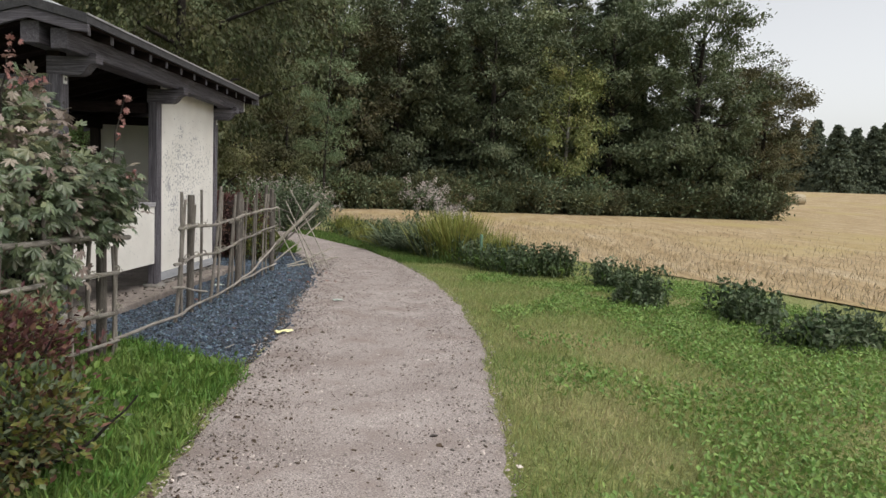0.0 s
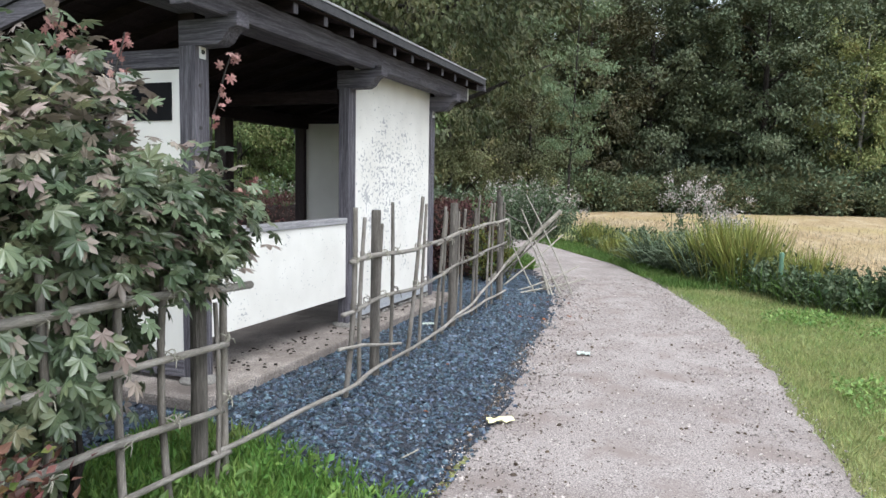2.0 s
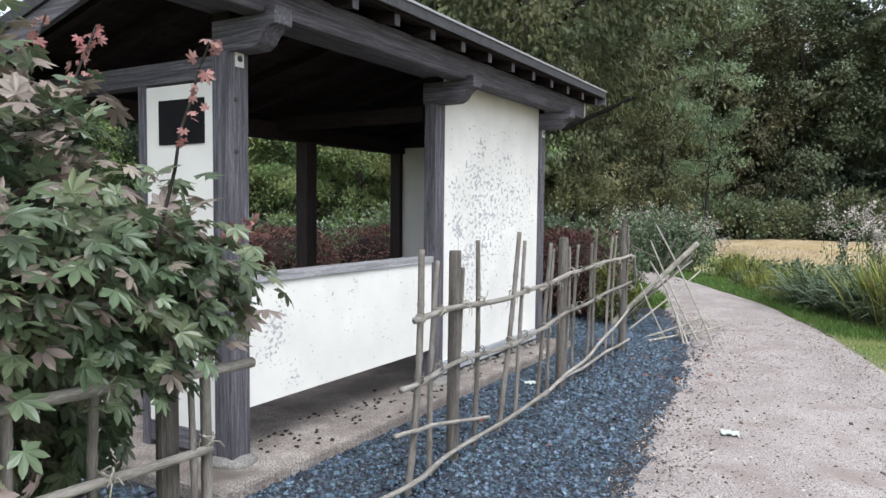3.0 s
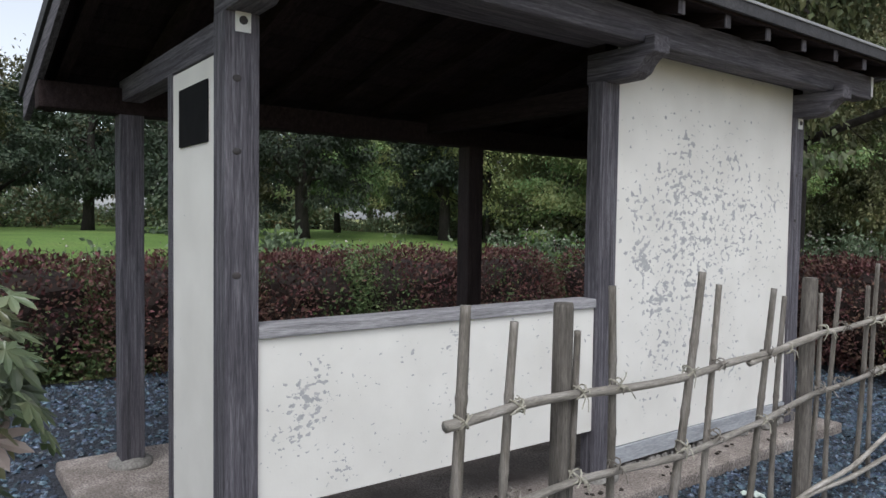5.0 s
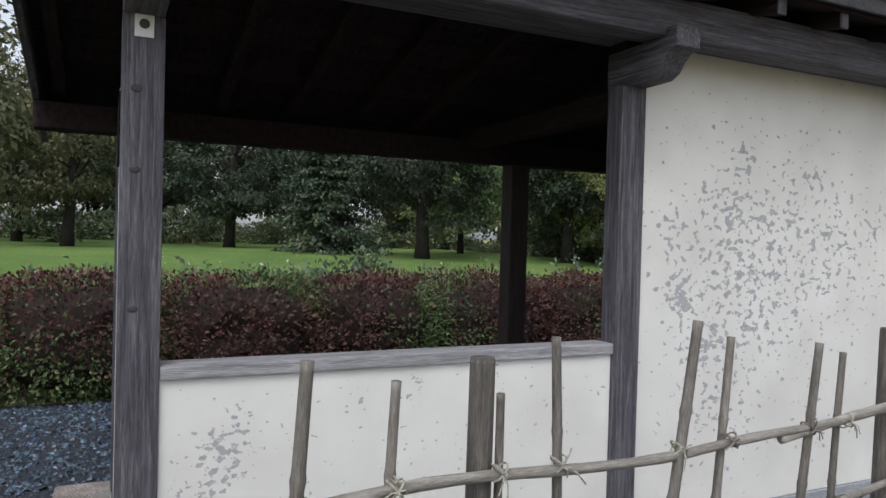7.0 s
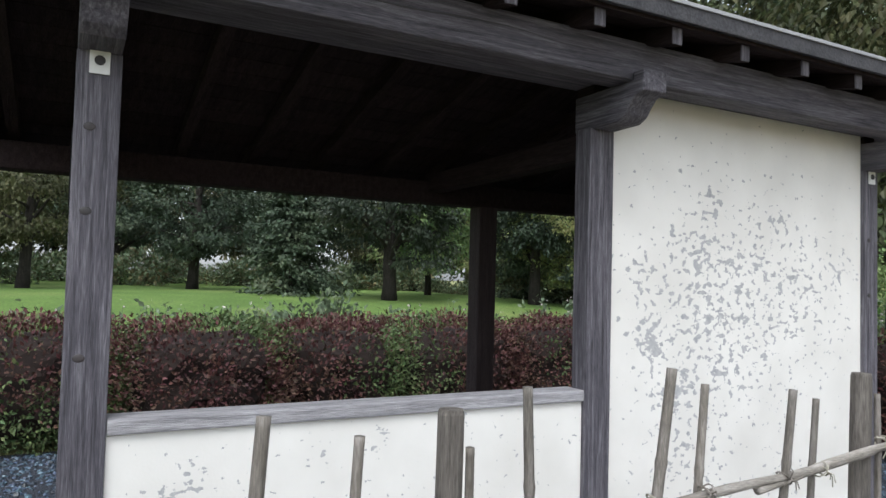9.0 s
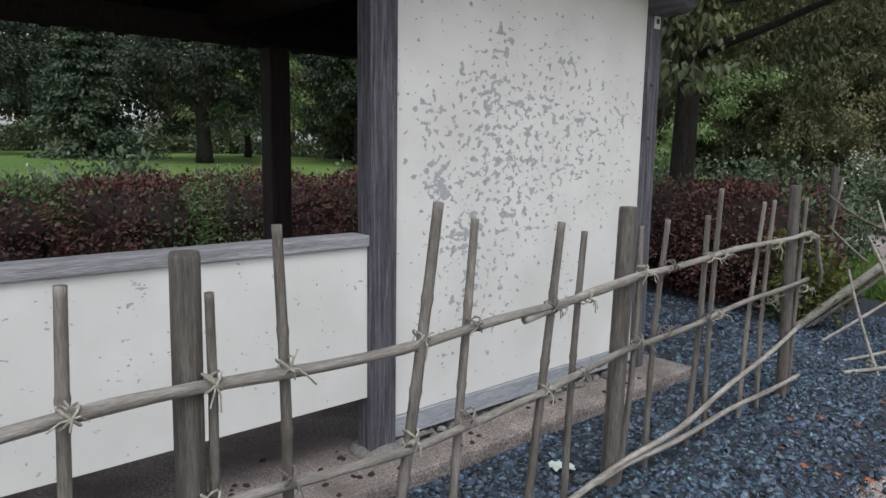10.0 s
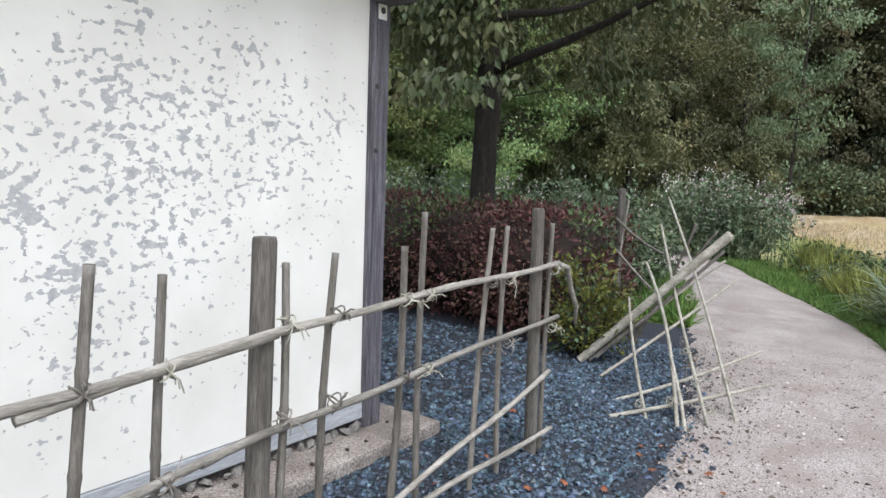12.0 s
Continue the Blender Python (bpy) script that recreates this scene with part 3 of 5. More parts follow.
# lawn behind the hedge
ln = 70
lx = -5.6 - np.linspace(0, 1, ln) ** 1.5 * 50
ly = np.linspace(-32, 22, ln)
LX, LY = np.meshgrid(lx, ly, indexing="ij")
lv = np.stack([LX, LY, ground_height(LX, LY) + 0.01], -1).reshape(-1, 3)
lf = [(i * ln + j, i * ln + j + 1, (i + 1) * ln + j + 1, (i + 1) * ln + j) for i in range(ln - 1) for j in range(ln - 1)]
lone("lawn", lv, lf, lawn_mat, "bright green mown lawn behind the hedge", "lawn", kind="structure", smooth=True)

# stubble field
EDGE = [(14, -12), (10.8, -3), (8.9, 1.6), (7.9, 3.6), (6.6, 5.7), (4.7, 9), (2.6, 13), (-0.5, 18), (-4.5, 25), (-8, 32)]
ey = np.array([p[1] for p in EDGE])
ex = np.array([p[0] for p in EDGE])
rows_y = np.concatenate([np.linspace(-12, 36, 90), np.linspace(38, 42.5, 6)])
far_rows = np.linspace(43, 170, 50)
fv, ff = [], []
fm = 40
for y in np.concatenate([rows_y, far_rows]):
    x0 = np.interp(y, ey, ex) if y < 36 else (np.interp(y, [36, 42.5], [0, 24]) if y < 43 else np.interp(y, [43, 60, 170], [26, 30, 60]))
    x1 = 190
    xs = x0 + (x1 - x0) * np.linspace(0, 1, fm) ** 2.2
    fv.append(np.stack([xs, np.full(fm, y), ground_height(xs, np.full(fm, y)) + 0.01 + 0.006 * rng.normal(0, 1, fm) * (y < 40)], -1))
nr = len(fv)
ff = [(i * fm + j, i * fm + j + 1, (i + 1) * fm + j + 1, (i + 1) * fm + j) for i in range(nr - 1) for j in range(fm - 1)]
lone("stubble_field", np.concatenate(fv), ff, stubble_mat, "harvested golden stubble field beside the footpath", "field", kind="structure", smooth=True)
n = 16000
sy = rng.uniform(-4, 26, n)
sx = np.interp(sy, ey, ex) + rng.exponential(5.0, n) + 0.1
sx = np.round(sx / 0.16) * 0.16 + rng.normal(0, 0.02, n)
sp = np.stack([sx, sy, ground_height(sx, sy)], -1)
lone("stubble", *scatter(TURF, sp, dirs(n, rng, 3.0), dirs(n, rng), rng.uniform(0.08, 0.17, n)), straw_mat, "short cut straw stalks in rows", "stubble", kind="stuff")


# ---------------------------------------------------------------- pavilion
PA, PB, PC = -1.872, 0.056, 1.945
pavilion = thing("garden_pavilion", (-0.8, 0.03, 0.0), "open timber garden pavilion with white plaster panels and dark low roof", "pavilion")

slab = box(-1.85, 0.235, -2.2, 2.24, -0.05, 0.17, 0.02)
part("foundation_slab", slab, plinth_stone, pavilion, "pink grey aggregate concrete slab with chipped edges")


def footing(x, y, r=0.115):
    bm = bmesh.new()
    bmesh.ops.create_icosphere(bm, subdivisions=3, radius=1.0)
    for v in bm.verts:
        f = 1 + 0.12 * noise.noise(v.co * 1.7 + Vector((x * 3, y * 5, 0)))
        v.co = Vector((x + v.co.x * r * f * 1.1, y + v.co.y * r * f, 0.172 + max(-0.01, v.co.z * 0.045)))
    for f in bm.faces:
        f.smooth = True
    part("footing_stone", bm, pad_stone, pavilion, "low rounded grey footing stone")


def post(x0, x1, y0, y1, z0, z1, mat=wood_z):
    return part("post", box(x0, x1, y0, y1, z0, z1, 0.008), mat, pavilion, "weathered purple grey timber post")


post_a = post(-0.1, 0.022, PA - 0.062, PA + 0.062, 0.19, 2.21)
post_b = post(-0.075, 0.022, -0.02, 0.112, 0.17, 2.21)
post_c = post(-0.1, 0.022, PC - 0.06, PC + 0.06, 0.17, 2.21)
post(-1.66, -1.54, PA - 0.06, PA + 0.06, 0.2, 2.03)
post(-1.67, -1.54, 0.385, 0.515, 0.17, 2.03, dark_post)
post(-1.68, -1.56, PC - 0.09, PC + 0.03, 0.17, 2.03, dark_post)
for fx, fy in ((-0.04, PA), (-0.03, PB), (-1.6, PA), (-1.6, 0.45)):
    footing(fx, fy)

# knots and drying checks on the posts seen closely
for owner, py, zs in ((post_a, PA, (1.98, 1.73, 1.3)), (post_c, PC, (1.83, 1.53))):
    for z in zs:
        bm = bmesh.new()
        bmesh.ops.create_icosphere(bm, subdivisions=2, radius=1.0)
        for v in bm.verts:
            v.co = Vector((0.0215 + v.co.x * 0.004, py - 0.02 + v.co.y * 0.017, z + v.co.z * 0.013))
        part("knot", bm, tag_dark, owner, "dark raised knot in the timber")
for owner, py in ((post_a, PA), (post_c, PC)):
    plate = part("number_plate", box(0.022, 0.028, py - 0.028, py + 0.028, 2.138, 2.212, 0.002), tag_white, owner, "small white square plate")
    bm = bmesh.new()
    bmesh.ops.create_cone(bm, cap_ends=True, segments=20, radius1=0.015, radius2=0.015, depth=0.004)
    bmesh.ops.rotate(bm, matrix=Matrix.Rotation(radians(90), 3, "Y"), verts=bm.verts)
    bmesh.ops.translate(bm, vec=(0.0295, py, 2.178), verts=bm.verts)
    me_disc = bpy.data.meshes.new("disc")
    bm.to_mesh(me_disc)
    bm.free()
    me_disc.transform(Matrix.Translation(-pavilion.location))
    me_disc.materials.append(tag_dark)
    disc = new("disc", me_disc)
    disc.parent = owner
    tagged(disc, "dark round mark of the plate")

# long beams on corbel arms
eave_beam = part("eave_beam", box(0.115, 0.25, -2.25, 2.46, 2.36, 2.52, 0.014), wood_y, pavilion, "heavy weathered eave beam")
part("ridge_beam", box(-0.12, 0.03, -2.25, 2.43, 2.4, 2.574, 0.01), wood_y, pavilion, "heavy weathered ridge beam")
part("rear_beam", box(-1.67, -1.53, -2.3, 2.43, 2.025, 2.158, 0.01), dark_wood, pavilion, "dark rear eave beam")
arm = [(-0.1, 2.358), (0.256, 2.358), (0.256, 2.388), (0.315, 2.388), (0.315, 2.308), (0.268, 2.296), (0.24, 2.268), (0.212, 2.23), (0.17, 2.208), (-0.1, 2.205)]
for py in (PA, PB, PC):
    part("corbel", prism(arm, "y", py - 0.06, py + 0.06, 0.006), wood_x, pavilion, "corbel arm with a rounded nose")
    # inner ties take the shade-darkened timber, the near one stays weathered grey
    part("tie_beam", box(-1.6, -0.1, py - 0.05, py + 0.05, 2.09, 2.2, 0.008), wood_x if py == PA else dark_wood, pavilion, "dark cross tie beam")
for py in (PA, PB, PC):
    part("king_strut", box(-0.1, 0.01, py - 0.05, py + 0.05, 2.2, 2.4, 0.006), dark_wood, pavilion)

# long drying cracks in the eave beam's face
for y0, y1, z0, seed in ((-1.5, -0.1, 2.45, 1), (0.15, 0.95, 2.43, 2), (-2.1, -1.65, 2.47, 3), (1.1, 1.9, 2.46, 4)):
    r3 = np.random.default_rng(seed)
    ys = np.linspace(y0, y1, 24)
    zs = z0 + np.cumsum(r3.normal(0, 0.0022, 24)) + 0.008 * np.sin(ys * 9 + seed)
    part_mesh("drying_crack", *tube_arrays(np.stack([np.full(24, 0.2495), ys, zs], -1), 0.0016 * np.sin(np.linspace(0.1, 3.04, 24)) + 0.0006, 5), tag_dark, eave_beam, "dark drying crack in the timber")

# roof: rafters, boarding, covering
APEX_X, APEX_Z, SLOPE = -0.03, 2.58, 0.25


def under(x):
    return APEX_Z - SLOPE * abs(x - APEX_X)


def roof_band(lo, hi):
    """The outline of a layer that follows both slopes, between two heights above the rafters' underside."""
    xs = (0.44, APEX_X, -2.12)
    top = [(x, under(x) + hi) for x in xs]
    bot = [(x, under(x) + lo) for x in reversed(xs)]
    return top + bot


for i in range(13):
    ry = -2.186 + 0.38 * i
    sect = [(0.385, under(0.385)), (0.385, under(0.385) + 0.068), (APEX_X, APEX_Z + 0.068), (-2.07, under(-2.07) + 0.068), (-2.07, under(-2.07)), (APEX_X, APEX_Z)]
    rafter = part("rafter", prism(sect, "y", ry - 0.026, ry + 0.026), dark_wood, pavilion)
    part("rafter_end", prism([(0.385, under(0.385) + 0.003), (0.39, under(0.385) + 0.003), (0.39, under(0.385) + 0.066), (0.385, under(0.385) + 0.066)], "y", ry - 0.024, ry + 0.024), wood_z, rafter, "pale weathered rafter end")
for i in range(20):
    f0, f1 = i / 20, (i + 1) / 20
    x0, x1 = 0.41 - 2.5 * f0, 0.41 - 2.5 * f1 + 0.006
    if x0 > APEX_X > x1:
        sect = [(x0, under(x0) + 0.069), (APEX_X, APEX_Z + 0.069), (x1, under(x1) + 0.069), (x1, under(x1) + 0.085), (APEX_X, APEX_Z + 0.085), (x0, under(x0) + 0.085)]
    else:
        sect = [(x0, under(x0) + 0.069), (x1, under(x1) + 0.069), (x1, under(x1) + 0.085), (x0, under(x0) + 0.085)]
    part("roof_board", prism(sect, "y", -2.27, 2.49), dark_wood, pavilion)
covering = part("roof_covering", prism(roof_band(0.086, 0.16), "y", -2.32, 2.52, 0.004), roof_felt, pavilion, "dark sheet roof covering with a plain edge")
barge = [(0.44, under(0.44) + 0.084), (APEX_X, APEX_Z + 0.084), (-2.1, under(-2.1) + 0.084), (-2.1, under(-2.1) - 0.05), (-1.2, under(-1.2) - 0.03), (APEX_X, APEX_Z - 0.0), (0.3, under(0.3)), (0.44, under(0.44) + 0.02)]
for by0 in (-2.305, 2.49):
    part("barge_board", prism(barge, "y", by0, by0 + 0.032, 0.004), wood_x, pavilion, "weathered board along the gable verge")
cap = [(0.09, under(0.09) + 0.172), (APEX_X, APEX_Z + 0.21), (-0.15, under(-0.15) + 0.172), (-0.15, under(-0.15) + 0.162), (APEX_X, APEX_Z + 0.165), (0.09, under(0.09) + 0.162)]
part("ridge_cap", prism(cap, "y", -2.05, 2.3), ridge_metal, pavilion, "pale metal ridge cap")

edge_metal = material("dull_metal_drip_edge", [(0.2, 0.2, 0.205), (0.32, 0.32, 0.325)], 30, 0.45, 0.1, (1, 0.2, 1), spec=0.5)
part("drip_edge", box(0.4405, 0.447, -2.32, 2.52, under(0.44) + 0.149, under(0.44) + 0.164, 0.001), edge_metal, covering, "thin dull metal drip edge")
part("end_plate", box(0.2505, 0.254, 2.425, 2.455, 2.38, 2.51, 0.001), tag_white, eave_beam, "narrow pale plate at the beam's end")

# plaster panels
low = part("low_wall", box(-0.075, 0.0, -1.809, -0.022, 0.433, 1.066, 0.003), wall_low, pavilion, "low white plaster wall with flaked spots")
me_sill = part("sill", box(-0.1, 0.016, -1.809, -0.022, 1.068, 1.115, 0.006), sill_wood, low, "grey weathered timber sill, split across")
panel = part("wall_panel", box(-0.075, 0.0, 0.114, 1.884, 0.316, 2.4, 0.003), wall_main, pavilion, "tall white plaster panel with grey flaked patches")
part("base_board", box(-0.08, 0.012, 0.114, 1.884, 0.222, 0.313, 0.004), sill_board, panel, "grey board along the panel's foot")
part("end_wall", box(-1.56, -0.101, PC - 0.035, PC + 0.035, 0.3, 2.088, 0.003), wall_plain, pavilion, "white plaster end wall in shade")
part("base_board", box(-1.56, -0.101, PC - 0.04, PC + 0.04, 0.2, 0.298, 0.004), sill_board, pavilion, "grey board along the end wall's foot")
wing = part("wing_wall", box(-0.6, -0.101, PA - 0.058, PA + 0.02, 0.313, 2.075, 0.003), wall_plain, pavilion, "narrow white plaster wing wall")
part("stud", box(-0.665, -0.602, PA - 0.062, PA + 0.03, 0.17, 2.088, 0.005), wood_z, wing, "grey timber stud")
part("base_board", box(-0.6, -0.101, PA - 0.06, PA + 0.025, 0.2, 0.311, 0.004), wood_x, wing)
part("notice_panel", box(-0.495, -0.155, PA - 0.066, PA - 0.0585, 1.774, 2.0, 0.002), notice_black, wing, "blank black notice panel")

# stones packed under the base board
for i in range(26):
    y = 0.14 + i * 0.068 + rng.uniform(-0.012, 0.012)
    V, F = stones(np.array([[-0.005 + rng.uniform(-0.01, 0.02), y, 0.19]]), np.array([rng.uniform(0.026, 0.04)]), CHIP, CHIP_F, rng, 0.7)
    part_mesh("packing_stone", V, F, pad_stone, pavilion)

# cones and dark litter on the slab
cone_v, cone_f = stones(np.zeros((1, 3)), np.array([0.0155]), CHIP, CHIP_F, rng, 0.6)
cone = lone("fallen_cone", cone_v + np.array([0.05, -1.0, 0.183]), cone_f, cone_mat, "small dark cone fallen on the slab", "cone", "cones under the low wall")
for i in range(84):
    y = rng.uniform(-1.7, 0.05) if i < 70 else rng.uniform(0.3, 2.1)
    x = rng.normal(-0.04, 0.13) if i < 70 else rng.uniform(0.05, 0.2)
    x = min(x, 0.2)
    copy_thing(cone, pose(x, y, 0.17 + rng.uniform(0, 0.002), 0, 0, rng.uniform(0, 360)) @ Matrix.Diagonal((*([rng.uniform(0.6, 1.2)] * 3), 1)))

# ---------------------------------------------------------------- bamboo fences


def knot_tie(p, r, rng):
    """A few turns of twine round a crossing, with two loose ends."""
    p = np.array(p, float)
    pieces = []
    for s in (-1, 1):
        an = np.linspace(0, 2 * np.pi, 11)
        ring = np.stack([np.cos(an) * r * 1.0, np.sin(an) * r * 0.9, np.sin(an) * s * r * 0.95], -1) + p
        pieces.append(tube_arrays(ring, 0.0035, 4))
    for _ in range(5):
        e = p + np.array([r, 0, -0.008]) + rng.normal(0, 0.024, 3)
        pieces.append(tube_arrays([p + np.array([r * 0.9, 0, 0]), (p + e) / 2 + np.array([0.02, 0, 0.01]), e], 0.0025, 4))
    return gather(pieces)




def fence_x(y):
    return float(np.interp(y, [-3.9, -2.9, -1.6, -1.3, -1.08, -0.4, 0.15, 0.7, 2.4], [0.93, 0.9, 0.875, 0.828, 0.815, 0.815, 0.8, 0.745, 0.73]))


fence = thing("bamboo_fence", (0.8, 0.3, 0.06), "weathered bamboo lattice fence with timber posts, rails tied with twine", "fence")
# y at the top, y at the foot, top height, radius
STALKS = [(-1.565, -1.63, 1.27, 0.019), (-1.335, -1.36, 1.2, 0.016), (-1.036, -1.085, 1.145, 0.014), (-0.868, -0.855, 1.286, 0.016), (-0.4, -0.55, 1.322, 0.018), (-0.216, -0.29, 1.262, 0.015),
          (0.15, 0.075, 1.232, 0.016), (0.355, 0.325, 1.182, 0.014), (0.765, 0.72, 1.172, 0.014), (0.965, 0.93, 1.186, 0.014), (1.303, 1.26, 1.183, 0.015), (1.412, 1.44, 1.3, 0.014),
          (1.87, 1.8, 1.222, 0.013), (1.985, 2.02, 1.224, 0.013), (2.392, 2.41, 1.22, 0.014)]
for a, b, h, r in STALKS:
    x = fence_x(a)
    lean = {-1.565: 0.02, -0.4: 0.045, 0.15: 0.045}.get(a, 0.005)
    part_mesh("stalk", *cane((x - 0.015, b, ground_height(x, b) - 0.06), (x + lean, a, h), r, rng), bamboo, fence, smooth=True)
for a, b, h, r in ((-1.078, -1.09, 1.238, 0.034), (0.708, 0.67, 1.248, 0.037), (2.292, 2.33, 1.29, 0.03)):
    x = fence_x(a) - 0.02
    pts = [(x, b, ground_height(x, b) - 0.1), (x, (a + b) / 2, h / 2), (x, a, h - 0.012), (x, a, h)]
    part_mesh("post", *tube_arrays(pts, [r * 1.04, r, r * 0.98, r * 0.9], 14), post_wood, fence, "grey round timber fence post", smooth=False)
RAILS = [([(-1.64, 0.945), (-1.05, 0.938), (-0.44, 0.927), (0.15, 0.948), (0.72, 0.975)], 0.016), ([(0.0, 0.925), (0.35, 0.955), (0.8, 0.985), (1.42, 1.002), (2.44, 1.03)], 0.014),
         ([(-1.75, 0.645), (-1.07, 0.645), (-0.48, 0.63), (0.09, 0.655), (0.72, 0.692)], 0.014), ([(0.45, 0.672), (0.98, 0.7), (1.85, 0.742), (2.46, 0.77)], 0.013),
         ([(-1.8, 0.44), (-1.45, 0.395), (-0.75, 0.26)], 0.011), ([(-2.95, 0.24), (-2.0, 0.19), (-1.0, 0.168), (0.2, 0.195)], 0.014),
         ([(0.1, 0.19), (0.6, 0.2), (1.15, 0.25), (1.85, 0.38), (2.4, 0.51)], 0.013), ([(0.5, 0.19), (1.45, 0.2), (2.45, 0.212)], 0.013)]
for pts, r in RAILS:
    ys = np.linspace(pts[0][0], pts[-1][0], 26)
    zs = np.interp(ys, [p[0] for p in pts], [p[1] for p in pts]) + 0.006 * np.sin(ys * 5 + r * 900)
    P = [(fence_x(y) + 0.026 + 0.004 * math.sin(y * 7), y, z) for y, z in zip(ys, zs)]
    rad = [r * (1.12 if i % 4 == 0 else 1.0) * (1 - 0.12 * i / 26) for i in range(26)]
    part_mesh("rail", *tube_arrays(P, rad, 8), bamboo_rail, fence, "pale weathered bamboo rail", smooth=True)
for a, b, h, r in STALKS:
    for top_z, base_z in ((0.94, 0.94), (0.66, 0.66)):
        z = top_z + (0.05 if a > 0.7 else 0) * 1.0
        yy = b + (a - b) * z / h
        part_mesh("tie", *knot_tie((fence_x(yy) + 0.026, yy, z + 0.008), 0.0225, rng), twine if rng.random() < 0.6 else bamboo, fence)

near_fence = thing("bamboo_fence", (0.92, -3.4, 0.08), "weathered bamboo fence half hidden by a maple bush", "fence")
for a, b, h, r in ((-3.8, -3.77, 1.215, 0.016), (-3.47, -3.45, 1.13, 0.017), (-3.24, -3.2, 1.05, 0.016), (-2.87, -2.86, 0.96, 0.02), (-2.925, -2.925, 0.9, 0.012), (-4.2, -4.18, 1.15, 0.016), (-4.5, -4.5, 1.1, 0.016)):
    x = fence_x(a) + 0.012
    part_mesh("stalk", *cane((x, b, 0.0), (x + 0.01, a, h), r, rng), bamboo, near_fence, smooth=True)
part_mesh("post", *tube_arrays([(0.87, -2.975, 0.0), (0.87, -2.97, 0.5), (0.87, -2.97, 0.93), (0.87, -2.97, 0.94)], [0.036, 0.035, 0.034, 0.03], 14), post_wood, near_fence, "grey round timber fence post")
for pts, r in (([(-4.7, 1.02), (-3.95, 0.995), (-3.2, 0.975), (-2.68, 0.95)], 0.018), ([(-4.7, 0.78), (-3.97, 0.757), (-3.55, 0.735), (-2.86, 0.712)], 0.015), ([(-4.7, 0.54), (-3.98, 0.507), (-3.57, 0.48), (-2.9, 0.425)], 0.016),
               ([(-3.9, 0.28), (-3.47, 0.255), (-2.85, 0.22)], 0.013)):
    ys = np.linspace(pts[0][0], pts[-1][0], 20)
    zs = np.interp(ys, [p[0] for p in pts], [p[1] for p in pts]) + 0.005 * np.sin(ys * 5)
    P = [(fence_x(y) + 0.035, y, z) for y, z in zip(ys, zs)]
    part_mesh("rail", *tube_arrays(P, [r * (1.1 if i % 4 == 0 else 1.0) for i in range(20)], 8), bamboo_rail, near_fence, "pale weathered bamboo rail", smooth=True)
for y in (-3.8, -3.46, -3.22, -2.87):
    for z in (0.985, 0.735, 0.47):
        part_mesh("tie", *knot_tie((fence_x(y) + 0.026, y, z), 0.023, rng), twine, near_fence)

# collapsed lattice by the path
broken = thing("broken_fence_section", (0.9, 3.9, 0.0), "collapsed bamboo lattice section leaning across the path's edge", "broken fence")
STICKS = [((1.306, 3.74, 0.012), (0.316, 5.124, 1.272), 0.011), ((1.22, 3.497, 0.012), (0.221, 5.242, 1.051), 0.012), ((1.093, 3.336, 0.012), (0.439, 4.4, 0.825), 0.013), ((1.13, 3.36, 0.012), (0.9, 3.72, 0.33), 0.012), ((0.952, 3.255, 0.012), (0.318, 4.415, 0.548), 0.011),
          ((0.757, 3.153, 0.077), (1.378, 4.24, 0.155), 0.013), ((0.585, 3.516, 0.03), (1.25, 4.517, 0.3), 0.012), ((0.32, 3.98, 0.04), (0.9, 5.1, 0.69), 0.012), ((0.1, 4.38, 0.06), (0.8, 5.1, 0.82), 0.012)]
for a, b, r in STICKS:
    part_mesh("stalk", *cane(a, b, r, rng, 0.2, 0.03), pale_stick, broken, smooth=True)
part_mesh("post", *tube_arrays([(0.0, 4.31, 0.03), (0.47, 4.5, 0.55), (0.926, 4.685, 1.05), (0.936, 4.69, 1.063)], [0.032, 0.031, 0.034, 0.03], 12), pale_stick, broken, "leaning round timber post")
part_mesh("stalk", *cane((0.05, 4.36, 0.03), (0.88, 4.75, 0.93), 0.016, rng), bamboo, broken, smooth=True)
for p in ((1.17, 3.95, 0.2), (1.2, 3.55, 0.12), (1.05, 3.72, 0.22), (0.98, 3.5, 0.14), (0.83, 3.4, 0.11), (0.9, 4.0, 0.33), (0.73, 4.5, 0.6)):
    part_mesh("tie", *knot_tie(p, 0.02, rng), twine, broken)

standing = thing("fence_remnant", (-0.15, 5.26, 0.0), "standing timber post of a broken bamboo fence", "fence post")
part_mesh("post", *tube_arrays([(-0.14, 5.27, -0.05), (-0.15, 5.26, 0.7), (-0.147, 5.258, 1.32), (-0.147, 5.258, 1.335)], [0.035, 0.034, 0.032, 0.028], 12), post_wood, standing)
for a, b, r in (((-0.1, 5.2, 0.0), (-0.06, 5.2, 1.24), 0.014), ((-0.16, 5.2, 1.08), (0.4, 4.85, 0.85), 0.012), ((-0.15, 5.22, 0.8), (0.28, 4.95, 0.55), 0.012), ((0.1, 5.1, 0.05), (0.62, 4.9, 1.1), 0.013), ((0.02, 5.15, 0.02), (0.75, 5.0, 1.05), 0.012)):
    part_mesh("stalk", *cane(a, b, r, rng, 0.2, 0.02), bamboo, standing, smooth=True)

loose = thing("broken_rail_end", (0.76, 2.52, 0.55), "snapped curled bamboo rail end hanging from the fence post", "broken rail")
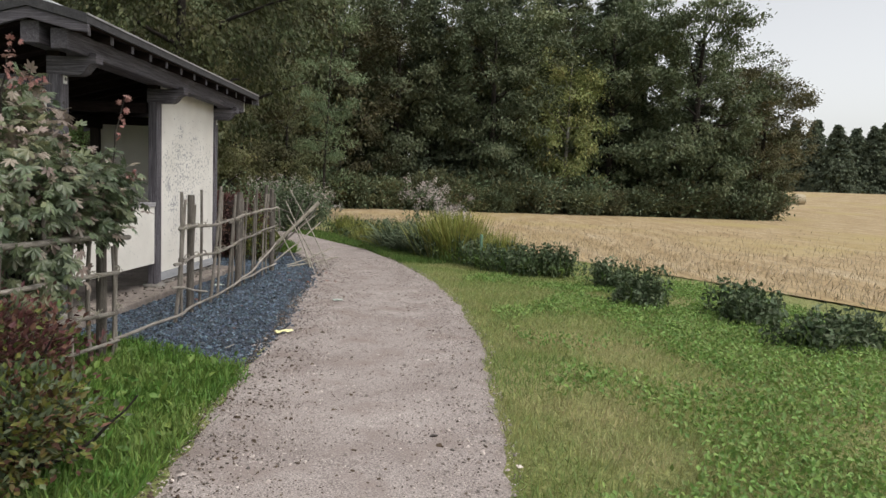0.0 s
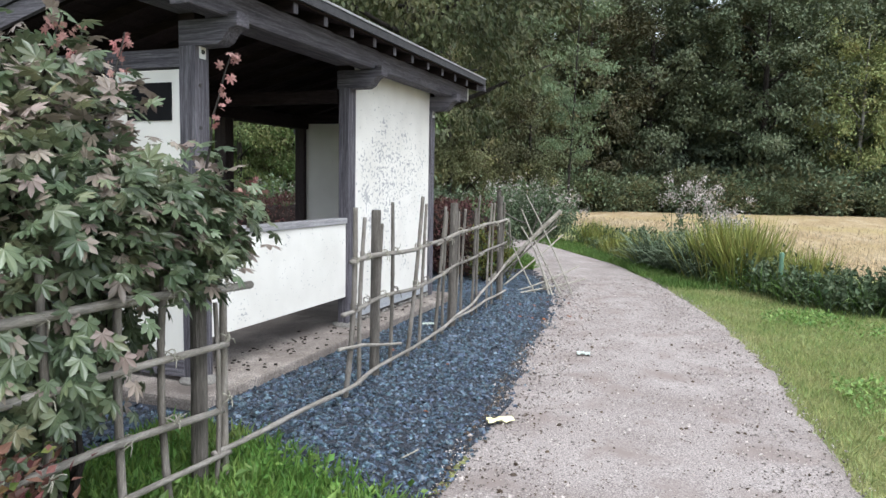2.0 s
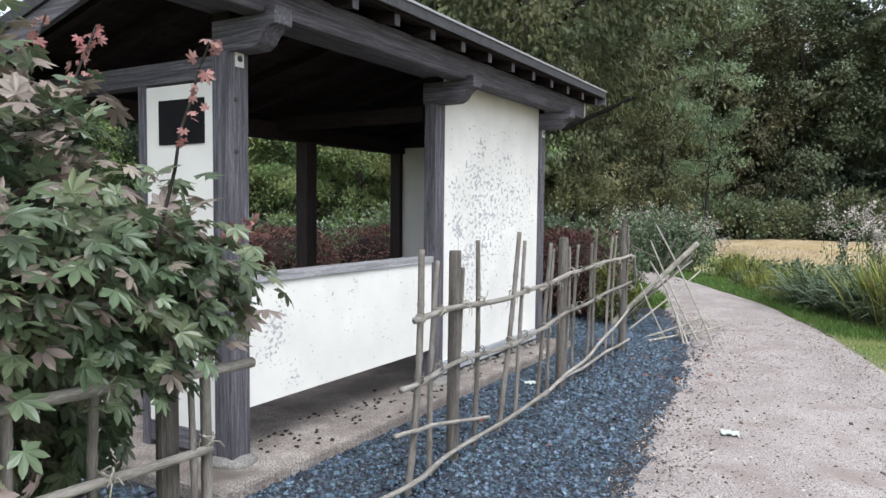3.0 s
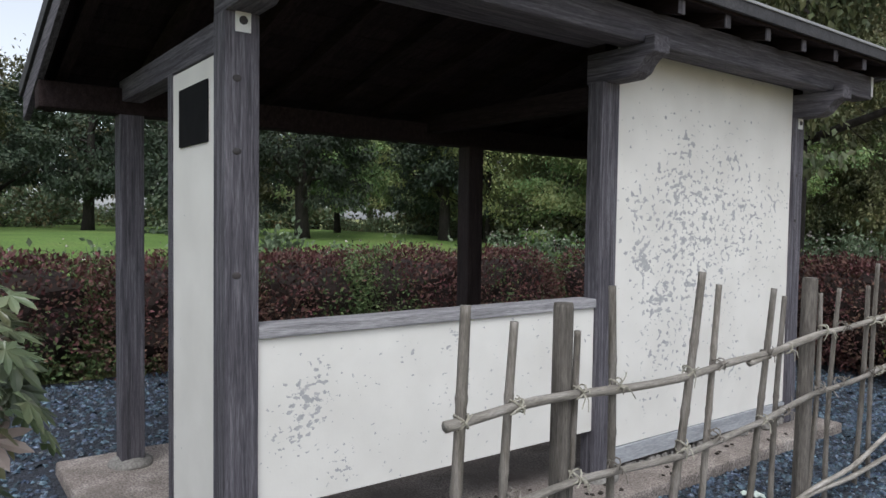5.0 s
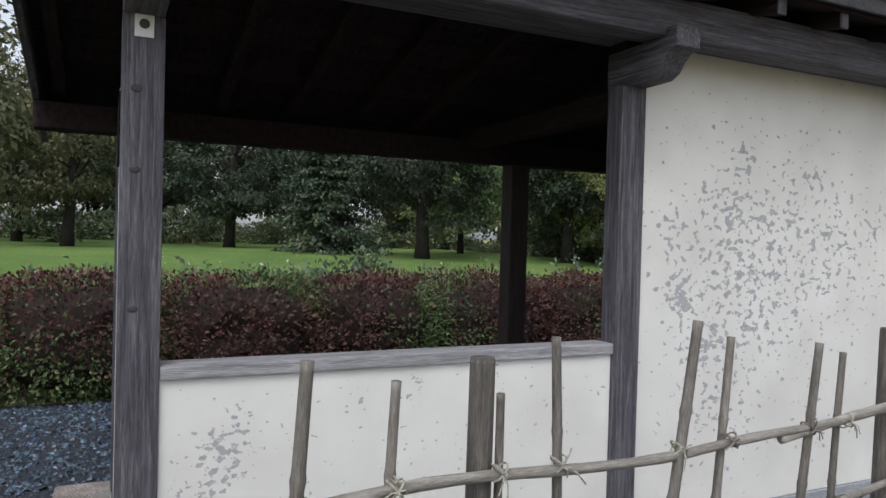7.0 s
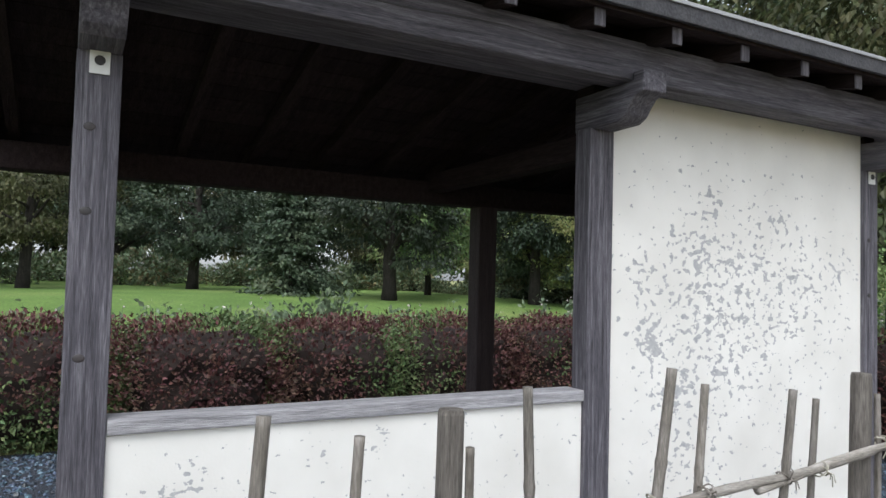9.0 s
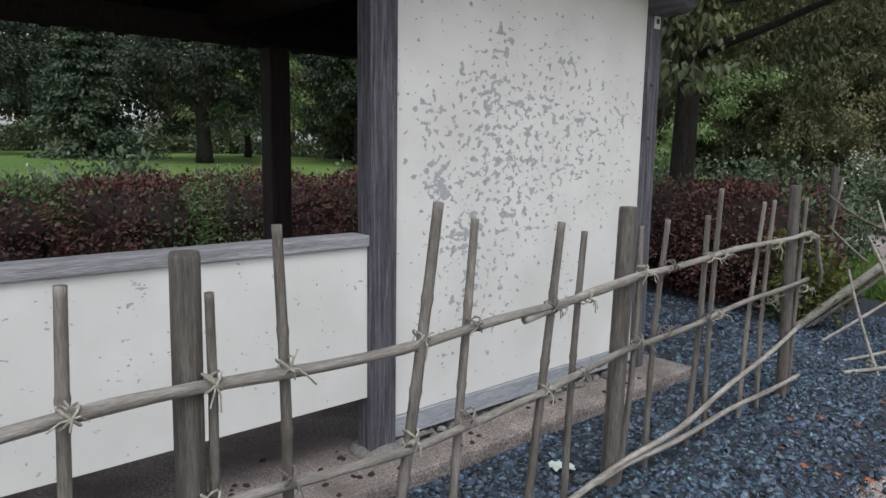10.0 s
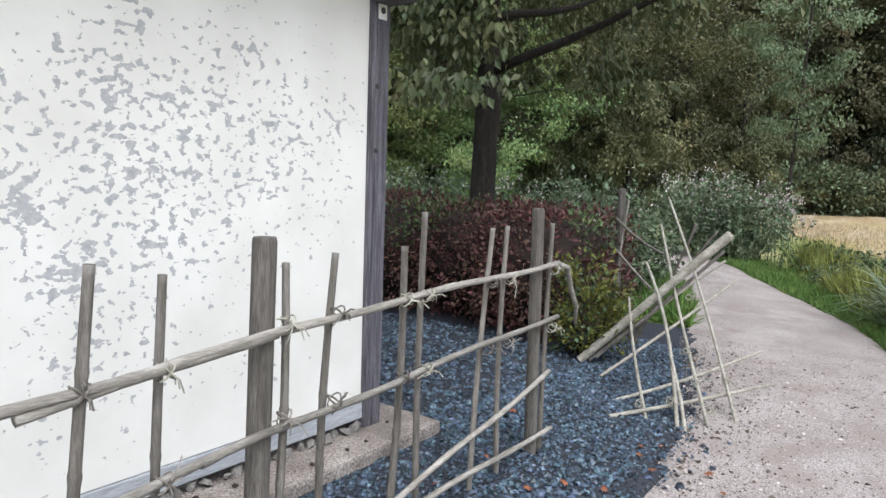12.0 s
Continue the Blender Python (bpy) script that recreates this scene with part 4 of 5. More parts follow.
part_mesh("stalk", *tube_arrays([(0.76, 2.44, 1.02), (0.76, 2.52, 1.0), (0.745, 2.6, 0.88), (0.74, 2.68, 0.78), (0.72, 2.72, 0.68)], [0.014, 0.013, 0.013, 0.012, 0.009], 8), bamboo_rail, loose, smooth=True)

# ---------------------------------------------------------------- litter
def crumpled(cx, cy, sx, sy, turn, seed, z=0.02):
    r2 = np.random.default_rng(seed)
    g = np.linspace(-0.5, 0.5, 7)
    X, Y = np.meshgrid(g, g, indexing="ij")
    Z = r2.uniform(0, 0.02, X.shape)
    c, s = math.cos(turn), math.sin(turn)
    V = np.stack([cx + c * X * sx - s * Y * sy, cy + s * X * sx + c * Y * sy, z + Z], -1).reshape(-1, 3)
    low = V.copy()
    low[:, 2] -= 0.002
    q = [(i * 7 + j, (i + 1) * 7 + j, (i + 1) * 7 + j + 1, i * 7 + j + 1) for i in range(6) for j in range(6)]
    return np.concatenate([V, low]), q + [tuple(49 + k for k in f[::-1]) for f in q]


lone("litter_wrapper", *crumpled(1.79, -1.42, 0.16, 0.075, 0.5, 3), wrapper, "crumpled yellow and white wrapper lying on the path", "litter")
lone("litter_paper", *crumpled(1.98, 0.46, 0.11, 0.085, 0.2, 4), tissue, "crumpled pale green paper scrap lying on the path", "litter")
lone("litter_paper", *crumpled(0.52, 0.62, 0.1, 0.07, 1.0, 5, 0.12), tissue, "crumpled white paper on the gravel", "litter")
lone("dry_twig", *cane((1.49, -2.2, 0.03), (1.53, -2.08, 0.038), 0.005, rng, 0.06, 0.004), pale_stick, "short pale dry twig lying on the gravel", "twig")
leaf_v, leaf_f = scatter(MAPLE, np.array([[0.0, 0.0, 0.012]]), np.array([[1.0, 0.2, 0.05]]), np.array([[0.1, 0.0, 1.0]]), 0.05)
dead = lone("fallen_leaf", leaf_v + np.array([0.6, -0.4, 0.11]), leaf_f, dry_leaf, "orange fallen maple leaf lying on the gravel", "leaf", "fallen leaves")
for i in range(26):
    x, y = ((rng.uniform(0.3, 1.5), rng.uniform(-2.3, 3.5)) if i < 8 else (rng.normal(1.25, 0.22), rng.normal(2.0, 0.35)) if i < 28 else (rng.uniform(-3.9, -2.5), rng.uniform(-3, 0)))
    copy_thing(dead, pose(x, y, float(ground_height(x, y)) + 0.02, rng.uniform(-20, 20), rng.uniform(-20, 20), rng.uniform(0, 360)) @ Matrix.Diagonal((*([rng.uniform(0.35, 0.7)] * 3), 1)))

# ---------------------------------------------------------------- plants


def blob_points(n, centre, radii, rng, shell=0.45):
    d = dirs(n, rng)
    r = rng.uniform(shell, 1.0, n) ** 0.5
    return np.array(centre) + d * r[:, None] * np.array(radii), d


def limb(a, b, r0, r1, rng, wander=0.08, k=7):
    a, b = np.array(a, float), np.array(b, float)
    u = np.linspace(0, 1, k)
    L = np.linalg.norm(b - a)
    off = np.cumsum(rng.normal(0, wander * L / k, (k, 3)), 0) * (np.sin(u * np.pi))[:, None]
    return tube_arrays(a + (b - a) * u[:, None] + off, r0 + (r1 - r0) * u, 7)


# maple bush over the near fence
maple = thing("maple_bush", (0.62, -3.45, 0.08), "bushy young maple with green leaves and red shoot tips", "maple bush")
leaf_rng = np.random.default_rng(21)
clumps, woody = [], []
hubs = []
for i in range(6):
    h = np.array([0.6 + leaf_rng.normal(0, 0.1), -3.75 + 0.13 * i + leaf_rng.normal(0, 0.04), leaf_rng.uniform(0.85, 1.0)])
    hubs.append(h)
    woody.append(limb((0.58 + leaf_rng.normal(0, 0.04), -3.45 + leaf_rng.normal(0, 0.06), 0.08), h, 0.016, 0.01, leaf_rng, 0.2))
for i in range(74):
    y = leaf_rng.uniform(-4.2, -2.78)
    top = np.interp(y, [-4.2, -3.9, -3.45, -3.1, -2.75], [1.6, 1.8, 1.66, 1.46, 1.18])
    z = leaf_rng.uniform(1.08, max(top, 1.15))
    c = np.array([leaf_rng.uniform(0.15, 0.98 - 0.3 * smooth(1.3, 1.75, z)), y, z])
    clumps.append(c)
for c in [(0.82, -3.62, 0.66), (0.78, -3.95, 0.52), (0.75, -3.8, 0.62), (0.7, -4.1, 0.6), (0.95, -3.75, 0.86), (0.85, -3.95, 0.72), (0.8, -3.85, 0.95), (0.3, -3.9, 1.88), (0.4, -3.7, 1.86), (0.55, -3.3, 1.7), (0.6, -3.48, 1.78), (0.62, -3.2, 1.56), (0.48, -3.12, 1.72), (0.5, -3.36, 1.86)]:
    clumps.append(np.array(c))
for i in range(24):
    clumps.append(np.array([leaf_rng.uniform(0.5, 1.0), leaf_rng.uniform(-3.25, -2.82), leaf_rng.uniform(0.98, 1.36)]))
for i in range(13):
    clumps.append(np.array([leaf_rng.uniform(0.2, 0.55), leaf_rng.uniform(-4.2, -3.4) if i < 6 else leaf_rng.uniform(-3.3, -2.95), leaf_rng.uniform(0.4, 0.9)]))
for c in clumps:
    h = min(hubs, key=lambda p: np.linalg.norm(p - c))
    woody.append(limb(h, c, 0.007, 0.003, leaf_rng, 0.15))
sprigs = [((1.0, -3.1, 1.35), (1.02, -2.92, 1.95)), ((0.5, -3.1, 1.6), (0.42, -2.88, 2.07)), ((0.4, -3.25, 1.62), (0.28, -2.97, 2.1)), ((0.7, -3.8, 1.65), (0.8, -3.83, 2.17)), ((0.95, -2.95, 1.3), (1.02, -2.72, 1.42)), ((0.6, -3.5, 1.7), (0.66, -3.42, 2.02))]
for a, b in sprigs:
    woody.append(limb(a, b, 0.006, 0.003, leaf_rng, 0.1))
for w in woody:
    part_mesh("branch", *w, bark, maple)
C = np.array(clumps)
P = np.repeat(C, 70, 0) + np.clip(leaf_rng.normal(0, 0.115, (len(C) * 70, 3)), -0.21, 0.21) * np.array([1, 1, 0.75])
out = P - np.array([0.62, -3.45, 1.0])
ax = out / np.linalg.norm(out, axis=1)[:, None] + leaf_rng.normal(0, 0.5, P.shape) + np.array([0, 0, -0.75])
nm = leaf_rng.normal(0, 0.4, P.shape) + out * 0.55 + np.array([0.15, -0.1, 1.0])
sz = leaf_rng.uniform(0.042, 0.078, len(P))
pinkish = (leaf_rng.random(len(P)) < 0.12 + 0.3 * smooth(1.25, 1.65, P[:, 2]))
tagged(part_mesh("foliage", *scatter(MAPLE, P[~pinkish], ax[~pinkish], nm[~pinkish], sz[~pinkish]), maple_mat, maple, "lobed green leaves"), kind="stuff")
tagged(part_mesh("foliage", *scatter(MAPLE, P[pinkish], ax[pinkish], nm[pinkish], sz[pinkish]), maple_pink, maple, "pinkish turning leaves"), kind="stuff")
RP = []
for a, b in sprigs:
    uu = leaf_rng.uniform(0.5, 1.02, 18)
    RP.append(np.array(a) + (np.array(b) - np.array(a)) * uu[:, None] + leaf_rng.normal(0, 0.018, (18, 3)))
RP = np.concatenate(RP)
tagged(part_mesh("shoot_tip", *scatter(MAPLE, RP, dirs(len(RP), leaf_rng, -0.3), dirs(len(RP), leaf_rng, 0.8), leaf_rng.uniform(0.016, 0.036, len(RP))), maple_red, maple, "red young leaves at the shoot tips"), kind="stuff")


def shrub(name, centre, radii, n, size, mats, label, category, rng, core=None, shape=LEAF, group="", weights=None, up=0.2):
    """A rounded bush: short stems, a dark twiggy heart and leaves set unevenly through its outer half."""
    cx, cy = centre
    gz = float(ground_height(cx, cy))
    t = thing(name, (cx, cy, gz), label, category, group)
    stems = [limb((cx + rng.normal(0, 0.05), cy + rng.normal(0, 0.05), gz), (cx + rng.normal(0, radii[0] * 0.5), cy + rng.normal(0, radii[1] * 0.5), gz + radii[2] * rng.uniform(0.6, 1.7)), 0.012, 0.004, rng, 0.2) for _ in range(12)]
    tagged(part_mesh("stem_tuft", *gather(stems), bark, t), kind="stuff")
    k = max(10, n // 45)
    cen, _ = blob_points(k, (cx, cy, gz + radii[2] * 0.95), (radii[0] * 0.85, radii[1] * 0.85, radii[2] * 0.85), rng, 0.35)
    P = cen[rng.integers(0, k, n)] + rng.normal(0, 0.17, (n, 3)) * np.array(radii)
    P[:, 2] = np.maximum(P[:, 2], gz + 0.03)
    o = P - np.array([cx, cy, gz + radii[2] * 0.6])
    ax = o / (np.linalg.norm(o, axis=1)[:, None] + 1e-6) + rng.normal(0, 0.7, P.shape) + np.array([0, 0, up])
    nm = rng.normal(0, 0.6, P.shape) + np.array([0, 0, 1])
    which = rng.choice(len(mats), n, p=weights)
    for j, m in enumerate(mats):
        w = which == j
        if w.any():
            tagged(part_mesh("foliage", *scatter(shape, P[w], ax[w], nm[w], rng.uniform(0.7, 1.3, w.sum()) * size), m, t), kind="stuff")
    return t


shrub("barberry_shrub", (0.95, -4.5), (0.5, 0.62, 0.37), 6200, 0.04, [shrub_red, shrub_brown, shrub_mix], "wine red barberry shrub with dense small leaves", "shrub", rng, weights=[0.66, 0.18, 0.16])
shrub("spiraea_shrub", (1.38, -4.85), (0.36, 0.46, 0.27), 4200, 0.044, [shrub_broad, shrub_mix, shrub_brown, yellow_shrub], "low spiraea shrub with green, yellow and reddish leaves", "shrub", rng, weights=[0.36, 0.3, 0.18, 0.16])
shrub("spiraea_shrub", (0.7, -5.5), (0.8, 0.7, 0.5), 5600, 0.046, [shrub_mix, shrub_red, shrub_brown, yellow_shrub], "mixed green and red spiraea shrub with brown seed heads", "shrub", rng, weights=[0.45, 0.27, 0.16, 0.12])
shrub("yellow_green_shrub", (-0.06, 4.55), (0.34, 0.3, 0.42), 1900, 0.05, [yellow_shrub, weed_mat], "small yellow green shrub beside the gravel", "shrub", rng, weights=[0.75, 0.25])


def hedge_piece(name, centre, radii, n, mats, weights, label, rng, size=0.045):
    cx, cy = centre
    gz = float(ground_height(cx, cy))
    t = thing(name, (cx, cy, gz), label, "hedge", "red hedge round the pavilion")
    # solid core stands in for inner twigs, coloured near black for the shade between them
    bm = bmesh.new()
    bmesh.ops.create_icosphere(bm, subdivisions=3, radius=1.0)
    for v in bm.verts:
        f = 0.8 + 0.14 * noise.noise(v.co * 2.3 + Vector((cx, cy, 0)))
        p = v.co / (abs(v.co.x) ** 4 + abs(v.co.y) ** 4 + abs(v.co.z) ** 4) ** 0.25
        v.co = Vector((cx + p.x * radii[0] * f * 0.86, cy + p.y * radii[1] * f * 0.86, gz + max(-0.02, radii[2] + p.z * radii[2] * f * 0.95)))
    tagged(part("twig_mass", bm, hedge_core, t, "solid twig core coloured dark as the shade inside"), kind="stuff")
    d = dirs(n, rng)
    d = d / ((np.abs(d) ** 4).sum(1) ** 0.25)[:, None]
    P = np.array([cx, cy, gz + radii[2]]) + d * np.array(radii) * rng.uniform(0.82, 1.04, n)[:, None]
    lump = np.array([noise.noise(Vector(q * 2.2)) for q in P])
    P = P + d * (lump * 0.09)[:, None] + rng.normal(0, 0.025, P.shape)
    keep = P[:, 2] > gz + 0.04
    P, d = P[keep], d[keep]
    patch = np.array([noise.noise(Vector(q * 0.9) + Vector((3.3, 0, 0))) for q in P])
    ax = d + rng.normal(0, 0.8, P.shape) + np.array([0, 0, 0.4])
    nm = d + rng.normal(0, 0.6, P.shape) + np.array([0, 0, 0.6])
    green = (patch + rng.normal(0, 0.12, len(P))) > weights
    for w, m in ((~green, mats[0]), (green, mats[1])):
        if w.any():
            tagged(part_mesh("foliage", *scatter(LEAF, P[w], ax[w], nm[w], rng.uniform(0.7, 1.35, w.sum()) * size), m, t), kind="stuff")
    return t


for i in range(8):
    cy = -6.2 + i * 1.35
    hedge_piece("hedge", (-4.75 + 0.1 * math.sin(i * 2.1), cy), (0.72, 0.85, 0.545 + 0.012 * math.sin(i)), 10000, [barberry, barberry_green], 0.16 if 3 <= i <= 5 else 0.34, "dense dark red barberry hedge with green patches", rng)
for cx, cy in ((-3.9, 4.9), (-2.7, 5.2), (-1.5, 5.35), (-0.75, 5.2)):
    hedge_piece("hedge", (cx, cy), (0.85 if cx < -1 else 0.6, 0.75, 0.57), 7000, [barberry, barberry_green], 0.42, "dense dark red barberry hedge", rng)


def herb(name, centre, radius, height, n, size, mats, label, category, rng, fluff=0, shape=LEAF, blades=0, blade_mat=None, group="", dx=1.0, upright=False):
    """A clump of tall herbs: upright stems, leaves along them, seed heads or arching blades."""
    cx, cy = centre
    gz = float(ground_height(cx, cy))
    t = thing(name, (cx, cy, gz), label, category, group)
    k = max(6, n // 22)
    base = np.stack([cx + rng.normal(0, radius * 0.5, k) * dx, cy + rng.normal(0, radius * 0.5, k), np.full(k, gz)], -1)
    tip = base + np.stack([rng.normal(0, height * 0.16, k), rng.normal(0, height * 0.16, k), height * rng.uniform(0.55, 1.1, k)], -1)
    tagged(part_mesh("stem_tuft", *gather([tube_arrays([a, (a + b) / 2 + rng.normal(0, 0.015, 3), b], [0.006, 0.005, 0.003], 4) for a, b in zip(base, tip)]), mats[0], t), kind="stuff")
    if n:
        s = rng.integers(0, k, n)
        uu = rng.uniform(0.08, 1.0, n) ** 0.8
        P = base[s] + (tip[s] - base[s]) * uu[:, None] + rng.normal(0, radius * 0.08, (n, 3))
        P[:, 2] = np.maximum(P[:, 2], gz + 0.02)
        ax = dirs(n, rng, 0.1)
        nm = rng.normal(0, 0.5, P.shape) + np.array([0, 0, 1])
        for j, m in enumerate(mats):
            w = (np.arange(n) % len(mats)) == j
            tagged(part_mesh("foliage", *scatter(shape, P[w], ax[w], nm[w], rng.uniform(0.6, 1.3, w.sum()) * size), m, t), kind="stuff")
    if fluff:
        s = rng.integers(0, k, fluff)
        P = tip[s] + rng.normal(0, 0.05, (fluff, 3)) * np.array([1, 1, 1.4])
        tagged(part_mesh("seed_head", *scatter(LEAF, P, dirs(fluff, rng, 0.8), dirs(fluff, rng), rng.uniform(0.025, 0.065, fluff)), fluff_mat, t, "pale fluffy seed heads"), kind="stuff")
    if blades:
        P = np.stack([cx + rng.normal(0, radius * 0.45, blades) * dx, cy + rng.normal(0, radius * 0.45, blades), np.full(blades, gz)], -1)
        lean = P - np.array([cx, cy, gz])
        ax = (lean * 0.7 / max(radius, 0.1) + rng.normal(0, 0.42, P.shape)) * (0.5 if upright else 1.0)
        ax[:, 2] = 1.0
        tagged(part_mesh("blade_tuft", *scatter(REED if upright else BLADE, P, ax, -ax * np.array([1, 1, 0]) + np.array([0, 0, 0.3]) + rng.normal(0, 0.3, P.shape), rng.uniform(0.6, 1.15, blades) * height), blade_mat, t, "long arching blades"), kind="stuff")
    return t


# verge of weeds between path and field, from the bend back towards the start
VERGE = [(0.5, 12.4), (1.3, 10.6), (2.0, 9.3), (2.8, 8.2), (3.4, 6.9), (3.9, 5.6), (4.35, 4.6), (5.0, 3.85), (5.64, 2.5), (6.05, 1.15), (6.56, 0.1), (7.13, -0.95), (7.6, -1.8), (8.2, -2.8), (9.0, -3.8)]
for i, (x, y) in enumerate(VERGE):
    h = 0.5 if i < 4 else 0.56 if i < 7 else 0.42
    for j in range(3 if i < 7 else 2):
        spread = 0.3 if i < 7 else 0.16
        herb("weed_clump", (x + rng.normal(0, spread), y + rng.normal(0, spread)), 0.42 if i < 7 else 0.32, h * rng.uniform(0.55, 1.2), 900, 0.075, [weed_mat, grey_weed_mat] if (i + j) % 3 == 0 else [weed_mat], "dark green weeds on the verge", "weeds", rng, group="weeds on the verge", blades=150 if i < 7 else 40, blade_mat=(reed_mat, lush_mat, reed_mat)[j] if i < 4 else lush_mat)
for x, y, h, r in ((3.31, 6.15, 0.98, 0.42), (3.5, 5.75, 0.92, 0.36), (3.1, 6.5, 0.85, 0.36), (4.2, 5.0, 0.66, 0.26), (1.6, 8.7, 0.52, 0.3), (1.2, 9.6, 0.45, 0.28), (0.4, 11.9, 0.6, 0.4), (0.9, 10.9, 0.5, 0.36), (2.35, 8.4, 0.55, 0.34)):
    herb("reed_clump", (x, y), r, h, 0, 0.1, [reed_mat], "tall yellow green reed tuft", "reeds", rng, blades=520, blade_mat=reed_mat, group="reeds on the verge", upright=True)
for x, y, h, r in ((2.75, 6.75, 0.75, 0.36), (2.1, 7.75, 0.75, 0.36), (3.0, 6.2, 0.62, 0.3), (2.5, 7.2, 0.7, 0.34)):
    herb("sedge_clump", (x, y), r, h, 60, 0.08, [grey_weed_mat], "grey green arching sedge clump", "sedge", rng, blades=380, blade_mat=grey_weed_mat, group="sedges on the verge")
for x, y, h in ((2.55, 11.0, 1.5), (3.0, 11.4, 1.3), (3.5, 9.4, 0.85), (-1.0, 15.8, 1.0)):
    herb("thistle_clump", (x, y), 0.55, h, 420, 0.08, [weed_mat, grey_weed_mat], "tall thistles gone to pale seed fluff", "thistles", rng, fluff=850, group="thistles gone to seed")
for x, y, h, r in ((-1.5, 8.6, 1.05, 0.7), (-2.3, 9.6, 1.15, 0.8), (-1.2, 7.4, 0.9, 0.5), (-3.3, 10.8, 1.3, 0.9), (-2.5, 8.2, 1.1, 0.8), (-1.4, 6.6, 0.9, 0.5), (-1.3, 12.5, 1.42, 0.62), (-1.75, 12.9, 1.45, 0.6), (-0.85, 12.7, 1.25, 0.5), (-2.5, 14.4, 1.4, 0.8)):
    herb("tall_herb_clump", (x, y), r, h, 1500, 0.1, [grey_weed_mat, weed_mat], "grey green tall herbs with pale seed heads", "herbs", rng, fluff=260 if y > 12 else 60, group="tall herbs by the bend")
for i in range(22):
    x, y = rng.uniform(-8.5, -2.6), rng.uniform(6.8, 10.5)
    herb("tall_herb_clump", (x, y), 0.9, rng.uniform(1.0, 1.45), 700, 0.11, [grey_weed_mat, lush_mat] if i % 2 else [grey_weed_mat], "grey green tall herbs behind the hedge", "herbs", rng, group="tall herbs behind the hedge", fluff=40)
for i in range(20):
    x, y = rng.uniform(-7.2, -5.9), -7 + i * 0.7
    herb("tall_herb_clump", (x, y), 0.6, rng.uniform(0.95, 1.2), 500, 0.09, [grey_weed_mat], "pale green herbs behind the hedge", "herbs", rng, group="pale herbs behind the hedge", fluff=20)
shrub("blue_green_shrub", (-6.4, 0.9), (0.9, 1.0, 0.68), 3000, 0.09, [grey_weed_mat], "rounded blue green shrub behind the hedge", "shrub", rng)

lone("plastic_stake", *tube_arrays([(3.84, 4.75, -0.02), (3.84, 4.75, 0.3), (3.84, 4.75, 0.58), (3.84, 4.75, 0.6)], [0.03, 0.03, 0.03, 0.024], 10), stake_mat, "pale green plastic marker stake in the verge", "stake")

# grass: short on the mown verge, lush by the fence
def grass(name, n, x, y, hmin, hmax, mat, label, rng, lean=2.2):
    P = np.stack([x, y, ground_height(x, y) - 0.012], -1)
    lone(name, *scatter(TURF, P, dirs(len(x), rng, lean), dirs(len(x), rng), rng.uniform(hmin, hmax, len(x))), mat, label, "grass", kind="stuff")


n = 100000
gy = np.where(rng.random(n) < 0.9, -6.5 + 13 * rng.random(n) ** 1.3, -6.0 - np.abs(rng.normal(0, 2.0, n)))
gx = right_edge(gy) + 0.0 + np.abs(rng.normal(0, 1.9, n)) - 0.03
grass("grass", n, gx, gy, 0.025, 0.075, grass_mat, "short mown grass beside the path", rng)
n = 75000
gy = rng.uniform(-6, 3.5, n)
gx = right_edge(gy) + rng.uniform(0.3, 4.4, n)
thick = np.array([noise.noise(Vector((a * 0.9, b * 0.9, 2.0))) for a, b in zip(gx, gy)]) + 0.28 * (gx - 4.7)
keep = thick > rng.normal(0.1, 0.12, n)
P = np.stack([gx[keep], gy[keep], ground_height(gx[keep], gy[keep]) + rng.uniform(0.02, 0.07, keep.sum())], -1)
lone("clover", *scatter(LEAF, P, dirs(len(P), rng, 0.2), dirs(len(P), rng, 2.0), rng.uniform(0.022, 0.05, len(P))), clover_mat, "bright clover patches in the mown grass", "clover", kind="stuff")
n = 40000
gy = rng.uniform(-5.2, -2.35, n)
gx = rng.uniform(0.2, 1.95, n)
keep = (gx < left_edge(gy) + rng.normal(-0.01, 0.04, n)) & (gy < -2.4 - 0.2 * (gx - 0.5) + rng.normal(0, 0.06, n))
grass("grass", n, gx[keep], gy[keep], 0.04, 0.115, fence_grass, "lush green grass tuft by the fence", rng, 1.4)
n = 700
gy = rng.uniform(-4.6, -2.5, n)
gx = rng.uniform(0.5, 1.85, n)
keep = gx < left_edge(gy) - 0.03
P = np.stack([gx[keep], gy[keep], ground_height(gx[keep], gy[keep]) + rng.uniform(0.01, 0.07, keep.sum())], -1)
lone("broad_leaf_weeds", *scatter(LEAF, P, dirs(len(P), rng, 0.5), dirs(len(P), rng, 1.5), rng.uniform(0.03, 0.08, len(P))), fence_grass, "broad green dandelion leaves in the grass", "weeds", kind="stuff")
n = 30000
gy = 5 + 8 * rng.random(n)
gx = right_edge(gy) + np.abs(rng.normal(0, 0.45, n)) - 0.05
grass("grass", n, gx, gy, 0.04, 0.13, lush_mat, "longer green grass along the path's edge", rng, 1.5)
n = 14000
gy = rng.uniform(6.3, 12, n)
gx = left_edge(gy) - np.abs(rng.normal(0, 0.35, n)) + 0.05
grass("grass", n, gx, gy, 0.05, 0.2, lush_mat, "longer green grass along the inner edge", rng, 1.5)


